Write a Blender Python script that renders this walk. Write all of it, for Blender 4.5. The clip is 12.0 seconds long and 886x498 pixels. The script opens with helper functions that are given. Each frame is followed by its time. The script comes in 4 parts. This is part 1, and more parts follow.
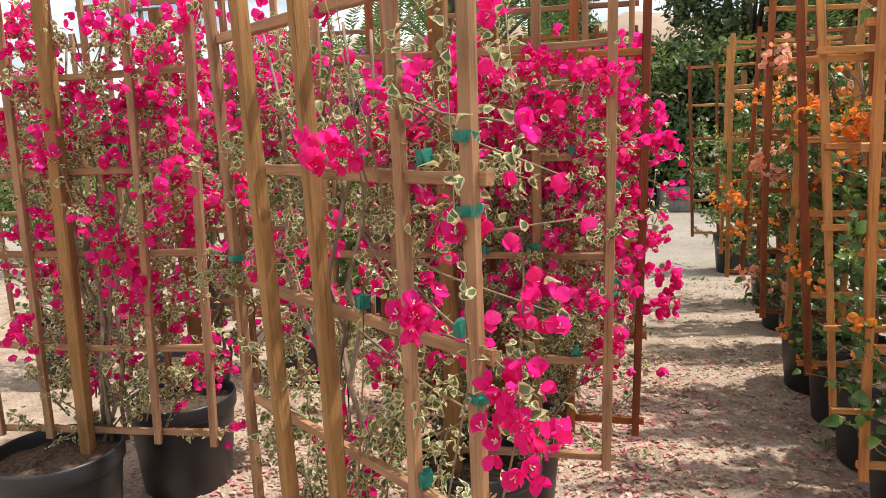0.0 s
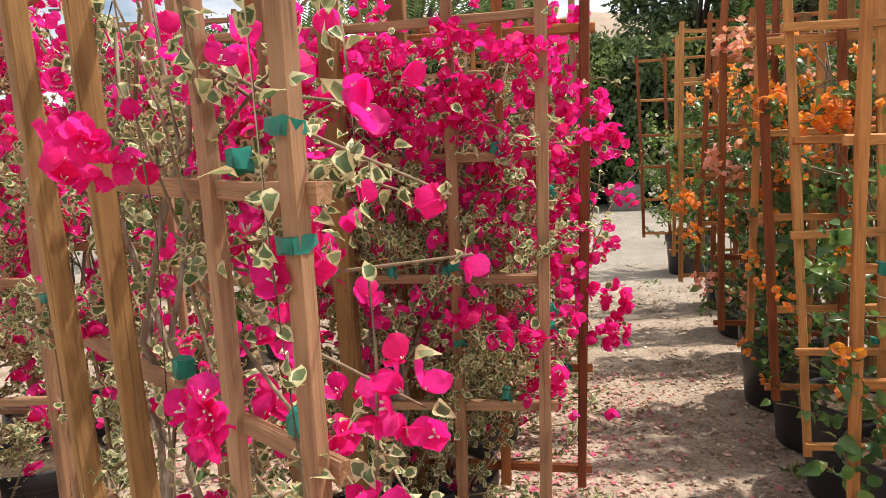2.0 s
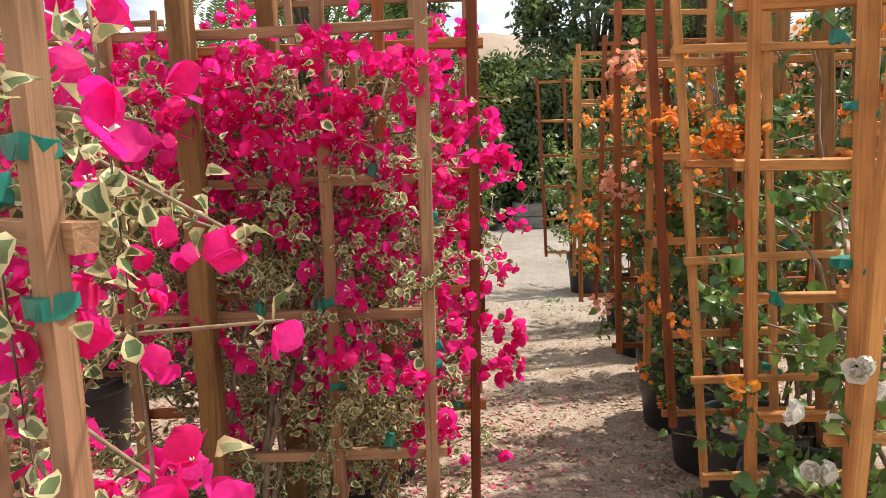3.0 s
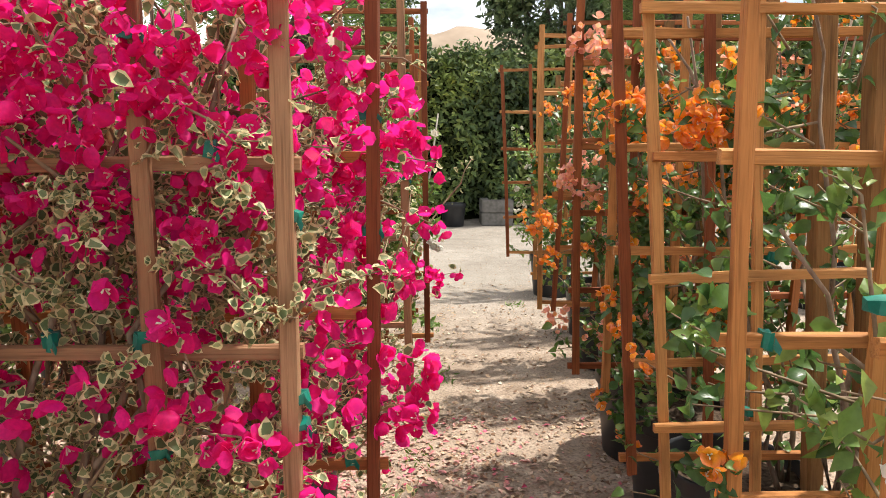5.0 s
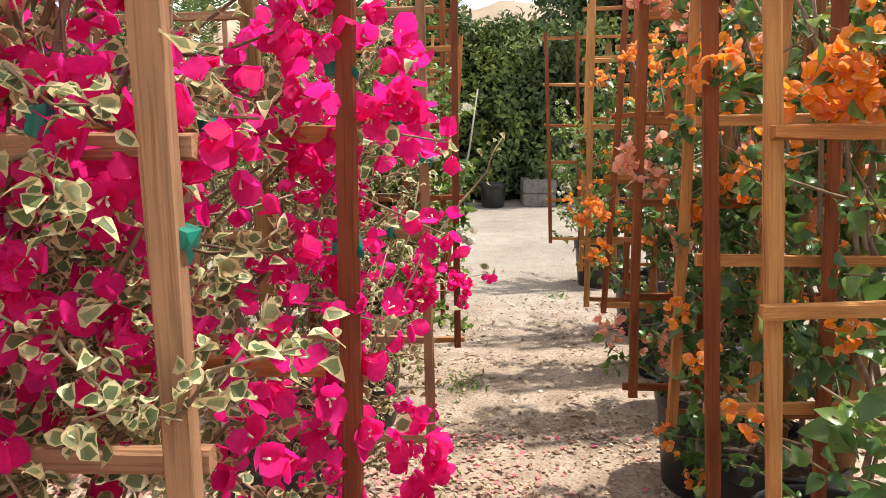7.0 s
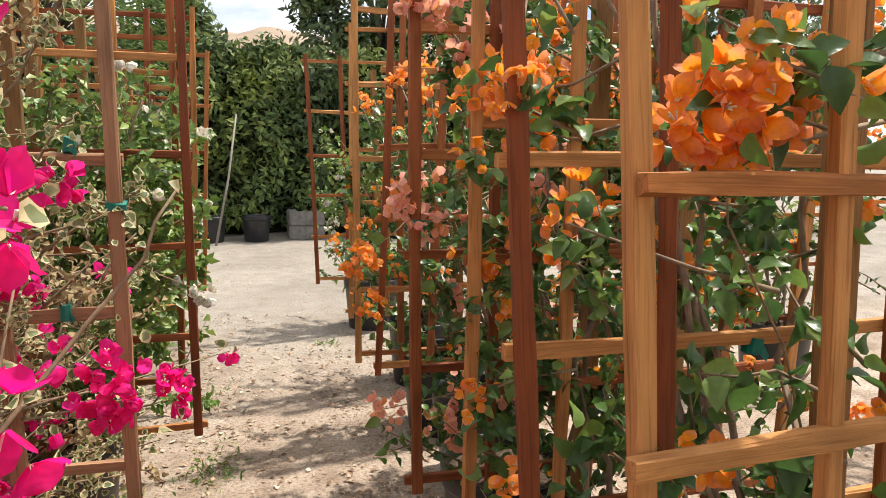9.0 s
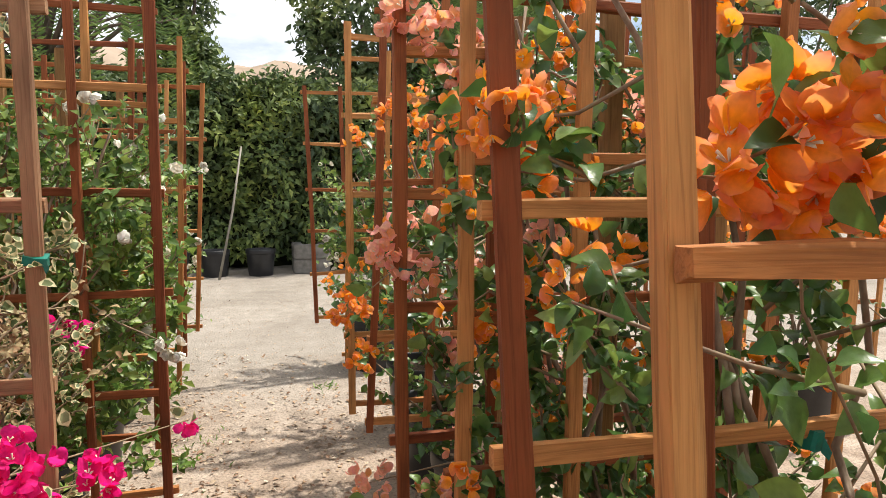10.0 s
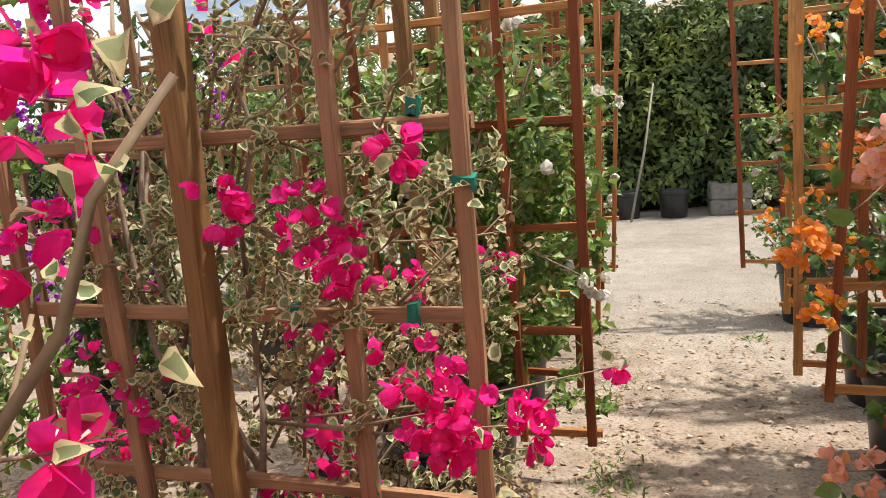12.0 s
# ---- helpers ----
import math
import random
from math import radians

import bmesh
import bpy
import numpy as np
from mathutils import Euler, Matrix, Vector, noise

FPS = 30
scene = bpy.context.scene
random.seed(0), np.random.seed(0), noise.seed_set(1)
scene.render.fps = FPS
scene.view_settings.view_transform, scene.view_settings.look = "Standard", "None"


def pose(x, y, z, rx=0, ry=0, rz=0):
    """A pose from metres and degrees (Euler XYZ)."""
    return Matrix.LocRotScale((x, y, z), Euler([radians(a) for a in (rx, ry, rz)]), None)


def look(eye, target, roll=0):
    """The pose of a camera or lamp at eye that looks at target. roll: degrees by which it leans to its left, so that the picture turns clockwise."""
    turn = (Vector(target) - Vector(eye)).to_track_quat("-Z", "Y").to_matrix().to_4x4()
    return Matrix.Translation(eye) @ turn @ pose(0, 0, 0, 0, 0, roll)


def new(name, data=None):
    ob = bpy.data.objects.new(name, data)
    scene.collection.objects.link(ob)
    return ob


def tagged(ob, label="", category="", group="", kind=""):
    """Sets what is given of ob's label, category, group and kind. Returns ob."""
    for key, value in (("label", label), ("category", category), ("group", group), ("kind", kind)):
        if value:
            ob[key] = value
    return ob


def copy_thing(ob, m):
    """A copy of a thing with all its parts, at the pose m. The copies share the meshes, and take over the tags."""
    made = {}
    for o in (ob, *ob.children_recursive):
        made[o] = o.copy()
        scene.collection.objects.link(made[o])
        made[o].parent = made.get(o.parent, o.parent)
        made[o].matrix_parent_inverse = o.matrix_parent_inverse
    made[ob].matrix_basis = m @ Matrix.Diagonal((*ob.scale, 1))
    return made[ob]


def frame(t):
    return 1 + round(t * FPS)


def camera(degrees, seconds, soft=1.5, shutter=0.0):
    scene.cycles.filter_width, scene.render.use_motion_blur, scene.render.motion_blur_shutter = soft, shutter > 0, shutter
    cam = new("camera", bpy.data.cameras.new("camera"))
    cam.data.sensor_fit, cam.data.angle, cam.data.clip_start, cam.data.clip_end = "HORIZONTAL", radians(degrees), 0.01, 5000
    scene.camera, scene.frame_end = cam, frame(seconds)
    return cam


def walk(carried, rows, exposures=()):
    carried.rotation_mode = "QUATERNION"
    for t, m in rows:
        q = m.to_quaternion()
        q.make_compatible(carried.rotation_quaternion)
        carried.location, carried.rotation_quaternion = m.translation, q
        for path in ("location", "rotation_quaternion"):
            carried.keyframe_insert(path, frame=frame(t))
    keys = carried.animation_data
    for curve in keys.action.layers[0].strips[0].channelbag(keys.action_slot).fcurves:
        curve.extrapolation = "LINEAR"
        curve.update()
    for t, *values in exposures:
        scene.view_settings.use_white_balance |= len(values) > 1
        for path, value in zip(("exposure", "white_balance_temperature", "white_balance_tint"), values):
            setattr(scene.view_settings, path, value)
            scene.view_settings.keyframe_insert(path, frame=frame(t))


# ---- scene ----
cam = camera(65.2, 12.0, 0.9)
PATH = [
    (0, (0.187, 0.138, 1.304), (-0.245, 2.066, 0.99), -1.8),
    (0.5, (0.206, 0.264, 1.301), (-0.245, 2.188, 0.994), -2.2),
    (1, (0.229, 0.374, 1.291), (-0.222, 2.297, 0.974), -2.5),
    (1.5, (0.225, 0.461, 1.281), (-0.178, 2.392, 0.955), -2.5),
    (2, (0.241, 0.542, 1.29), (-0.068, 2.493, 0.973), -2.5),
    (2.5, (0.271, 0.62, 1.298), (0.09, 2.589, 1.0), -2.2),
    (3, (0.291, 0.694, 1.295), (0.241, 2.674, 1.017), -1.8),
    (3.5, (0.317, 0.767, 1.288), (0.367, 2.748, 1.018), -1.1),
    (3.7, (0.34, 0.805, 1.286), (0.414, 2.785, 1.018), -0.8),
    (5.3, (0.437, 1.17, 1.261), (0.438, 3.145, 0.948), -0.2),
    (5.5, (0.438, 1.212, 1.256), (0.411, 3.185, 0.931), -0.4),
    (6, (0.446, 1.307, 1.25), (0.35, 3.275, 0.904), -0.9),
    (6.5, (0.454, 1.428, 1.252), (0.33, 3.392, 0.895), -0.8),
    (7, (0.472, 1.536, 1.259), (0.381, 3.502, 0.901), -0.5),
    (7.2, (0.479, 1.568, 1.258), (0.426, 3.536, 0.903), -0.3),
    (8.8, (0.544, 1.963, 1.26), (1.054, 3.875, 0.965), 0.6),
    (9, (0.557, 2.002, 1.267), (1.112, 3.903, 0.99), 0.7),
    (9.5, (0.618, 2.115, 1.28), (1.213, 4.01, 1.049), 0.7),
    (10, (0.658, 2.193, 1.285), (1.185, 4.112, 1.094), 0.4),
    (10.5, (0.648, 2.271, 1.269), (0.96, 4.237, 1.076), -0.6),
    (11, (0.634, 2.351, 1.249), (0.655, 4.338, 1.019), -1.6),
    (11.5, (0.621, 2.385, 1.232), (0.331, 4.344, 0.953), -2.9),
    (12, (0.602, 2.428, 1.222), (-0.003, 4.308, 0.909), -4.0),
]
walk(cam, [(t, look(eye, target, roll)) for t, eye, target, roll in PATH], [(0.0, 0.44), (3.0, 0.46), (5.5, 0.64), (7.2, 0.66), (9.0, 0.54), (12.0, 0.50)])

# ---- light ----
SUN_AT = Vector((0.52, 0.16, 1.12)).normalized()
world = bpy.data.worlds.new("world")
scene.world = world
world.use_nodes = True
wn, wl = world.node_tree.nodes, world.node_tree.links
wn.clear()
w_out = wn.new("ShaderNodeOutputWorld")
w_bg = wn.new("ShaderNodeBackground")
w_sky = wn.new("ShaderNodeTexSky")
w_sky.sky_type = 'NISHITA'
w_sky.sun_disc = False
w_sky.sun_elevation = math.asin(SUN_AT.z)
w_sky.sun_rotation = math.atan2(SUN_AT.x, SUN_AT.y)
w_sky.dust_density = 2.0
w_co = wn.new("ShaderNodeTexCoord")
w_map = wn.new("ShaderNodeMapping")
w_map.inputs["Scale"].default_value = (1.0, 1.0, 2.4)
w_noise = wn.new("ShaderNodeTexNoise")
w_noise.inputs["Scale"].default_value = 2.6
w_noise.inputs["Detail"].default_value = 8
w_noise.inputs["Roughness"].default_value = 0.55
w_ramp = wn.new("ShaderNodeValToRGB")
w_ramp.color_ramp.elements[0].position, w_ramp.color_ramp.elements[1].position = 0.36, 0.62
w_mix = wn.new("ShaderNodeMixRGB")
w_mix.inputs[2].default_value = (12.8, 12.4, 11.9, 1)
wl.new(w_co.outputs["Generated"], w_map.inputs["Vector"])
wl.new(w_map.outputs["Vector"], w_noise.inputs["Vector"])
wl.new(w_noise.outputs["Fac"], w_ramp.inputs["Fac"])
wl.new(w_ramp.outputs["Color"], w_mix.inputs[0])
wl.new(w_sky.outputs["Color"], w_mix.inputs[1])
wl.new(w_mix.outputs["Color"], w_bg.inputs["Color"])
w_bg.inputs["Strength"].default_value = 0.102
wl.new(w_bg.outputs["Background"], w_out.inputs["Surface"])
sun_data = bpy.data.lights.new("sun", 'SUN')
sun_data.energy, sun_data.angle, sun_data.color = 4.4, radians(1.5), (1.0, 0.935, 0.83)
sun_lamp = new("sun", sun_data)
sun_lamp.matrix_world = look(SUN_AT * 30, (0, 0, 0))


# ---- materials ----
def nodes_of(name, rough=0.6, metal=0.0, spec=0.5):
    mat = bpy.data.materials.new(name)
    mat.use_nodes = True
    nt = mat.node_tree
    bsdf = nt.nodes["Principled BSDF"]
    bsdf.inputs["Roughness"].default_value = rough
    bsdf.inputs["Metallic"].default_value = metal
    bsdf.inputs["Specular IOR Level"].default_value = spec
    return mat, nt, bsdf


def noise_tex(nt, scale, detail=4.0, stretch=(1, 1, 1), distort=0.0):
    co = nt.nodes.new("ShaderNodeTexCoord")
    mp = nt.nodes.new("ShaderNodeMapping")
    mp.inputs["Scale"].default_value = stretch
    tx = nt.nodes.new("ShaderNodeTexNoise")
    tx.inputs["Scale"].default_value = scale
    tx.inputs["Detail"].default_value = detail
    tx.inputs["Distortion"].default_value = distort
    nt.links.new(co.outputs["Object"], mp.inputs["Vector"])
    nt.links.new(mp.outputs["Vector"], tx.inputs["Vector"])
    return tx


def ramp(nt, fac, stops):
    r = nt.nodes.new("ShaderNodeValToRGB")
    el = r.color_ramp.elements
    while len(el) < len(stops):
        el.new(0.5)
    for e, (p, c) in zip(el, stops):
        e.position, e.color = p, (*c, 1)
    nt.links.new(fac, r.inputs["Fac"])
    return r.outputs["Color"]


def mix(nt, kind, fac, a, b):
    m = nt.nodes.new("ShaderNodeMixRGB")
    m.blend_type = kind
    for sock, v in zip(m.inputs, (fac, a, b)):
        if hasattr(v, "is_linked"):
            nt.links.new(v, sock)
        else:
            sock.default_value = v if isinstance(v, float) else (*v, 1)
    return m.outputs["Color"]


def bump(nt, bsdf, height, strength=0.3, distance=0.002):
    b = nt.nodes.new("ShaderNodeBump")
    b.inputs["Strength"].default_value, b.inputs["Distance"].default_value = strength, distance
    nt.links.new(height, b.inputs["Height"])
    nt.links.new(b.outputs["Normal"], bsdf.inputs["Normal"])


def any_random(nt):
    """One random number for each object and, within it, each loose piece."""
    a, g = nt.nodes.new("ShaderNodeObjectInfo"), nt.nodes.new("ShaderNodeNewGeometry")
    s, f = nt.nodes.new("ShaderNodeMath"), nt.nodes.new("ShaderNodeMath")
    s.operation, f.operation = 'ADD', 'FRACT'
    nt.links.new(a.outputs["Random"], s.inputs[0])
    nt.links.new(g.outputs["Random Per Island"], s.inputs[1])
    nt.links.new(s.outputs[0], f.inputs[0])
    return f.outputs[0]


def wood(name, stops, rough=0.72):
    """Sawn softwood with its grain along the object's own z."""
    mat, nt, bsdf = nodes_of(name, rough, 0, 0.3)
    tone = ramp(nt, any_random(nt), stops)
    grain = noise_tex(nt, 190, 5, (1, 1, 0.03), 0.8)
    lines = ramp(nt, grain.outputs["Fac"], [(0.30, (0.42, 0.36, 0.32)), (0.44, (0.95, 0.93, 0.9)), (0.55, (1.08, 1.06, 1.04)), (0.70, (0.62, 0.56, 0.52))])
    blot = noise_tex(nt, 30, 4, (1, 1, 0.2))
    stain = ramp(nt, blot.outputs["Fac"], [(0.3, (0.58, 0.54, 0.52)), (0.5, (0.95, 0.93, 0.9)), (0.68, (1.18, 1.14, 1.08))])
    knots = noise_tex(nt, 22, 2, (1, 1, 0.4))
    knot = ramp(nt, knots.outputs["Fac"], [(0.72, (1, 1, 1)), (0.80, (0.42, 0.30, 0.24))])
    c = mix(nt, 'MULTIPLY', 0.62, tone, lines)
    c = mix(nt, 'MULTIPLY', 0.9, c, stain)
    c = mix(nt, 'MULTIPLY', 0.8, c, knot)
    nt.links.new(c, bsdf.inputs["Base Color"])
    bump(nt, bsdf, grain.outputs["Fac"], 0.8, 0.002)
    return mat


def thin(name, stops, rough=0.5, through_it=0.35, vein=0.0, spec=0.4, patch=0.0, blush=None, rim=None):
    """A thin leaf or petal that lets part of the light through."""
    mat, nt, bsdf = nodes_of(name, rough, 0, spec)
    c = ramp(nt, any_random(nt), stops)
    fine = noise_tex(nt, 130, 3)
    c = mix(nt, 'MULTIPLY', 0.5, c, ramp(nt, fine.outputs["Fac"], [(0.3, (0.70, 0.72, 0.70)), (0.65, (1.1, 1.1, 1.1))]))
    if blush:
        soft_ = noise_tex(nt, 38, 2)
        keep = ramp(nt, soft_.outputs["Fac"], [(0.55, (0, 0, 0)), (0.80, (1, 1, 1))])
        c = mix(nt, 'MIX', keep, c, blush)
    if rim:
        at = nt.nodes.new("ShaderNodeAttribute")
        at.attribute_name = "out"
        edge = ramp(nt, at.outputs["Fac"], [(0.35, (0, 0, 0)), (1.0, (rim[1],) * 3)])
        uneven = noise_tex(nt, 24, 2)
        edge = mix(nt, 'MULTIPLY', 1.0, edge, ramp(nt, uneven.outputs["Fac"], [(0.35, (0.25, 0.25, 0.25)), (0.62, (1, 1, 1))]))
        c = mix(nt, 'MIX', edge, c, rim[0])
    # Patches by noise: paler vines, and shaded gaps painted in as cool dark.
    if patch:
        vine_and_shade = noise_tex(nt, patch, 3)
        c = mix(nt, 'MULTIPLY', 1.0, c, ramp(nt, vine_and_shade.outputs["Fac"], [(0.32, (0.55, 0.60, 0.75)), (0.5, (1.0, 1.0, 1.0)), (0.66, (1.75, 1.55, 1.05))]))
    nt.links.new(c, bsdf.inputs["Base Color"])
    tr = nt.nodes.new("ShaderNodeBsdfTranslucent")
    nt.links.new(c, tr.inputs["Color"])
    ms = nt.nodes.new("ShaderNodeMixShader")
    ms.inputs["Fac"].default_value = through_it
    nt.links.new(bsdf.outputs["BSDF"], ms.inputs[1])
    nt.links.new(tr.outputs["BSDF"], ms.inputs[2])
    nt.links.new(ms.outputs["Shader"], nt.nodes["Material Output"].inputs["Surface"])
    if vein:
        bump(nt, bsdf, fine.outputs["Fac"], vein, 0.002)
    return mat


def plain(name, a, b, scale=20, rough=0.6, spec=0.4, strength=0.2, stretch=(1, 1, 1)):
    mat, nt, bsdf = nodes_of(name, rough, 0, spec)
    tx = noise_tex(nt, scale, 6, stretch)
    nt.links.new(ramp(nt, tx.outputs["Fac"], [(0.3, a), (0.7, b)]), bsdf.inputs["Base Color"])
    bump(nt, bsdf, tx.outputs["Fac"], strength, 0.004)
    return mat


WOOD_GREY = wood("weathered_lath_wood", [(0.0, (0.29, 0.155, 0.088)), (0.5, (0.37, 0.22, 0.125)), (1.0, (0.25, 0.125, 0.065))])
WOOD_RED = wood("redwood_lath", [(0.0, (0.20, 0.055, 0.018)), (0.38, (0.32, 0.11, 0.034)), (0.52, (0.47, 0.215, 0.070)), (0.8, (0.52, 0.265, 0.098)), (1.0, (0.38, 0.15, 0.048))])
WOOD_DARK = wood("dark_redwood_lath", [(0.0, (0.17, 0.045, 0.016)), (0.5, (0.25, 0.075, 0.024)), (1.0, (0.32, 0.115, 0.036))])
WOOD_STAKE = wood("rough_stake_wood", [(0.0, (0.19, 0.10, 0.036)), (1.0, (0.29, 0.16, 0.062))], 0.85)
WOOD_TAN = wood("golden_redwood_lath", [(0.0, (0.47, 0.22, 0.070)), (0.5, (0.53, 0.265, 0.092)), (1.0, (0.42, 0.17, 0.050))])
MAGENTA = thin("magenta_bract", [(0.0, (0.78, 0.008, 0.18)), (0.4, (0.90, 0.020, 0.28)), (0.8, (0.94, 0.042, 0.37)), (1.0, (0.82, 0.010, 0.15))], 0.55, 0.68, 0.35, 0.25, 0.0, (0.84, 0.012, 0.34), ((0.90, 0.05, 0.36), 0.30))
ORANGE = thin("orange_bract", [(0.0, (0.95, 0.33, 0.012)), (0.45, (0.95, 0.41, 0.022)), (0.75, (0.94, 0.36, 0.07)), (1.0, (0.93, 0.27, 0.015))], 0.55, 0.55, 0.35, 0.25, 0.0, None, ((0.90, 0.36, 0.29), 0.75))
PEACH = thin("peach_bract", [(0.0, (0.93, 0.47, 0.32)), (0.5, (0.95, 0.55, 0.38)), (1.0, (0.93, 0.42, 0.13))], 0.55, 0.52, 0.35, 0.25, 0.0, (0.92, 0.42, 0.40), ((0.90, 0.40, 0.42), 0.8))
PURPLE = thin("purple_bract", [(0.0, (0.36, 0.02, 0.42)), (1.0, (0.50, 0.05, 0.55))], 0.55, 0.4, 0.3)
CREAM = thin("cream_floret", [(0.0, (0.80, 0.74, 0.55)), (1.0, (0.85, 0.82, 0.70))], 0.6, 0.2)
WHITE = thin("white_petal", [(0.0, (0.78, 0.75, 0.66)), (0.7, (0.82, 0.80, 0.74)), (1.0, (0.80, 0.70, 0.54))], 0.6, 0.3, 0.2)
LEAF_VAR = thin("variegated_leaf_middle", [(0.0, (0.10, 0.155, 0.06)), (0.5, (0.17, 0.22, 0.095)), (1.0, (0.30, 0.31, 0.15))], 0.5, 0.4, 0.3)
LEAF_EDGE = thin("variegated_leaf_margin", [(0.0, (0.58, 0.53, 0.27)), (0.5, (0.70, 0.65, 0.39)), (1.0, (0.54, 0.43, 0.22))], 0.5, 0.4, 0.3)
LEAF_DARK = thin("glossy_green_leaf", [(0.0, (0.045, 0.11, 0.028)), (0.5, (0.08, 0.17, 0.04)), (0.8, (0.14, 0.25, 0.05)), (1.0, (0.23, 0.33, 0.07))], 0.34, 0.4, 0.4, 0.6)
LEAF_ROSE = thin("rose_leaf", [(0.0, (0.07, 0.14, 0.03)), (0.5, (0.15, 0.26, 0.05)), (1.0, (0.31, 0.40, 0.09))], 0.42, 0.35, 0.3, 0.5)
LEAF_DRY = thin("dry_leaf", [(0.0, (0.34, 0.25, 0.12)), (0.6, (0.45, 0.36, 0.20)), (1.0, (0.30, 0.17, 0.09))], 0.8, 0.25, 0.3)
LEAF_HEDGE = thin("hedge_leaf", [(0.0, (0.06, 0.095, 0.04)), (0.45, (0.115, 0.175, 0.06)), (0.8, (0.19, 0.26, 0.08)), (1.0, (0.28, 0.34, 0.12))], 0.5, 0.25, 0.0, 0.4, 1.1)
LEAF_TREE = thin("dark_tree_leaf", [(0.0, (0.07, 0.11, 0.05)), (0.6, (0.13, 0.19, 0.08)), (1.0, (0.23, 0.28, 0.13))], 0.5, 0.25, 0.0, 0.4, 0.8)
LEAF_FROND = thin("drooping_frond_leaf", [(0.0, (0.07, 0.13, 0.03)), (0.6, (0.12, 0.20, 0.045)), (1.0, (0.18, 0.26, 0.06))], 0.5, 0.35, 0.0)
LITTER = thin("fallen_leaf", [(0.0, (0.17, 0.095, 0.06)), (0.3, (0.36, 0.23, 0.15)), (0.65, (0.46, 0.33, 0.22)), (0.93, (0.52, 0.41, 0.30)), (1.0, (0.72, 0.63, 0.52))], 0.85, 0.1)
PETAL_OLD = thin("fallen_petal", [(0.0, (0.70, 0.06, 0.20)), (0.16, (0.64, 0.26, 0.27)), (0.45, (0.64, 0.42, 0.34)), (0.8, (0.60, 0.46, 0.36)), (1.0, (0.66, 0.16, 0.22))], 0.8, 0.2)
STEM = plain("bark_twig", (0.17, 0.115, 0.08), (0.34, 0.27, 0.20), 90, 0.85, 0.2, 0.6, (1, 1, 0.3))
STEM_GREEN = plain("young_twig", (0.16, 0.105, 0.07), (0.29, 0.22, 0.13), 60, 0.7, 0.3, 0.3)
TRUNK = plain("tree_bark", (0.07, 0.055, 0.045), (0.17, 0.14, 0.11), 14, 0.9, 0.2, 0.8, (1, 1, 0.3))
POT = plain("black_nursery_plastic", (0.010, 0.011, 0.013), (0.028, 0.029, 0.032), 9, 0.42, 0.45, 0.1)
SOIL = plain("potting_soil", (0.035, 0.024, 0.017), (0.12, 0.085, 0.06), 70, 0.95, 0.1, 0.9)
TIE = plain("green_tie_tape", (0.0, 0.115, 0.085), (0.004, 0.20, 0.145), 60, 0.38, 0.5, 0.2)
# Near-black: the shade inside the hedge put into the colour.
CORE = plain("hedge_inner_shade", (0.012, 0.016, 0.008), (0.035, 0.04, 0.018), 6, 0.95, 0.1, 0.6)
CONCRETE = plain("grey_concrete", (0.11, 0.105, 0.095), (0.21, 0.20, 0.185), 12, 0.9, 0.2, 0.5)
BAMBOO = plain("grey_bamboo", (0.17, 0.155, 0.125), (0.26, 0.24, 0.20), 20, 0.6, 0.4, 0.2, (1, 1, 0.1))
ROCK = plain("tan_hill_earth", (0.24, 0.185, 0.135), (0.40, 0.32, 0.25), 0.25, 0.95, 0.1, 0.6)
METAL = plain("grey_post_paint", (0.10, 0.10, 0.11), (0.18, 0.18, 0.19), 9, 0.5, 0.5, 0.1)


def ground_material():
    mat, nt, bsdf = nodes_of("bare_dirt", 0.95, 0, 0.15)
    big = noise_tex(nt, 0.9, 6, (1, 1, 1), 0.4)
    mid = noise_tex(nt, 6, 8)
    grit = noise_tex(nt, 70, 8)
    dirt = ramp(nt, mid.outputs["Fac"], [(0.30, (0.24, 0.18, 0.136)), (0.5, (0.36, 0.285, 0.225)), (0.72, (0.46, 0.38, 0.31))])
    sand = ramp(nt, mid.outputs["Fac"], [(0.30, (0.265, 0.24, 0.208)), (0.7, (0.335, 0.307, 0.272))])
    co = nt.nodes.new("ShaderNodeTexCoord")
    sep = nt.nodes.new("ShaderNodeSeparateXYZ")
    nt.links.new(co.outputs["Object"], sep.inputs[0])
    wob = nt.nodes.new("ShaderNodeMath")
    wob.operation = 'MULTIPLY_ADD'
    nt.links.new(big.outputs["Fac"], wob.inputs[0])
    wob.inputs[1].default_value = 3.0
    nt.links.new(sep.outputs["Y"], wob.inputs[2])
    far = nt.nodes.new("ShaderNodeMapRange")
    far.inputs["From Min"].default_value, far.inputs["From Max"].default_value = 6.3, 9.0
    nt.links.new(wob.outputs[0], far.inputs["Value"])
    c = mix(nt, 'MIX', far.outputs[0], dirt, sand)
    c = mix(nt, 'MULTIPLY', 0.75, c, ramp(nt, grit.outputs["Fac"], [(0.28, (0.45, 0.43, 0.41)), (0.5, (1, 1, 1)), (0.75, (1.25, 1.22, 1.18))]))
    c = mix(nt, 'MULTIPLY', 0.6, c, ramp(nt, big.outputs["Fac"], [(0.35, (0.72, 0.69, 0.66)), (0.6, (1.1, 1.08, 1.06))]))
    nt.links.new(c, bsdf.inputs["Base Color"])
    add = nt.nodes.new("ShaderNodeMath")
    nt.links.new(mid.outputs["Fac"], add.inputs[0])
    nt.links.new(grit.outputs["Fac"], add.inputs[1])
    bump(nt, bsdf, add.outputs[0], 0.8, 0.012)
    return mat


GROUND = ground_material()


# ---- building helpers ----
rng = np.random.default_rng(7)


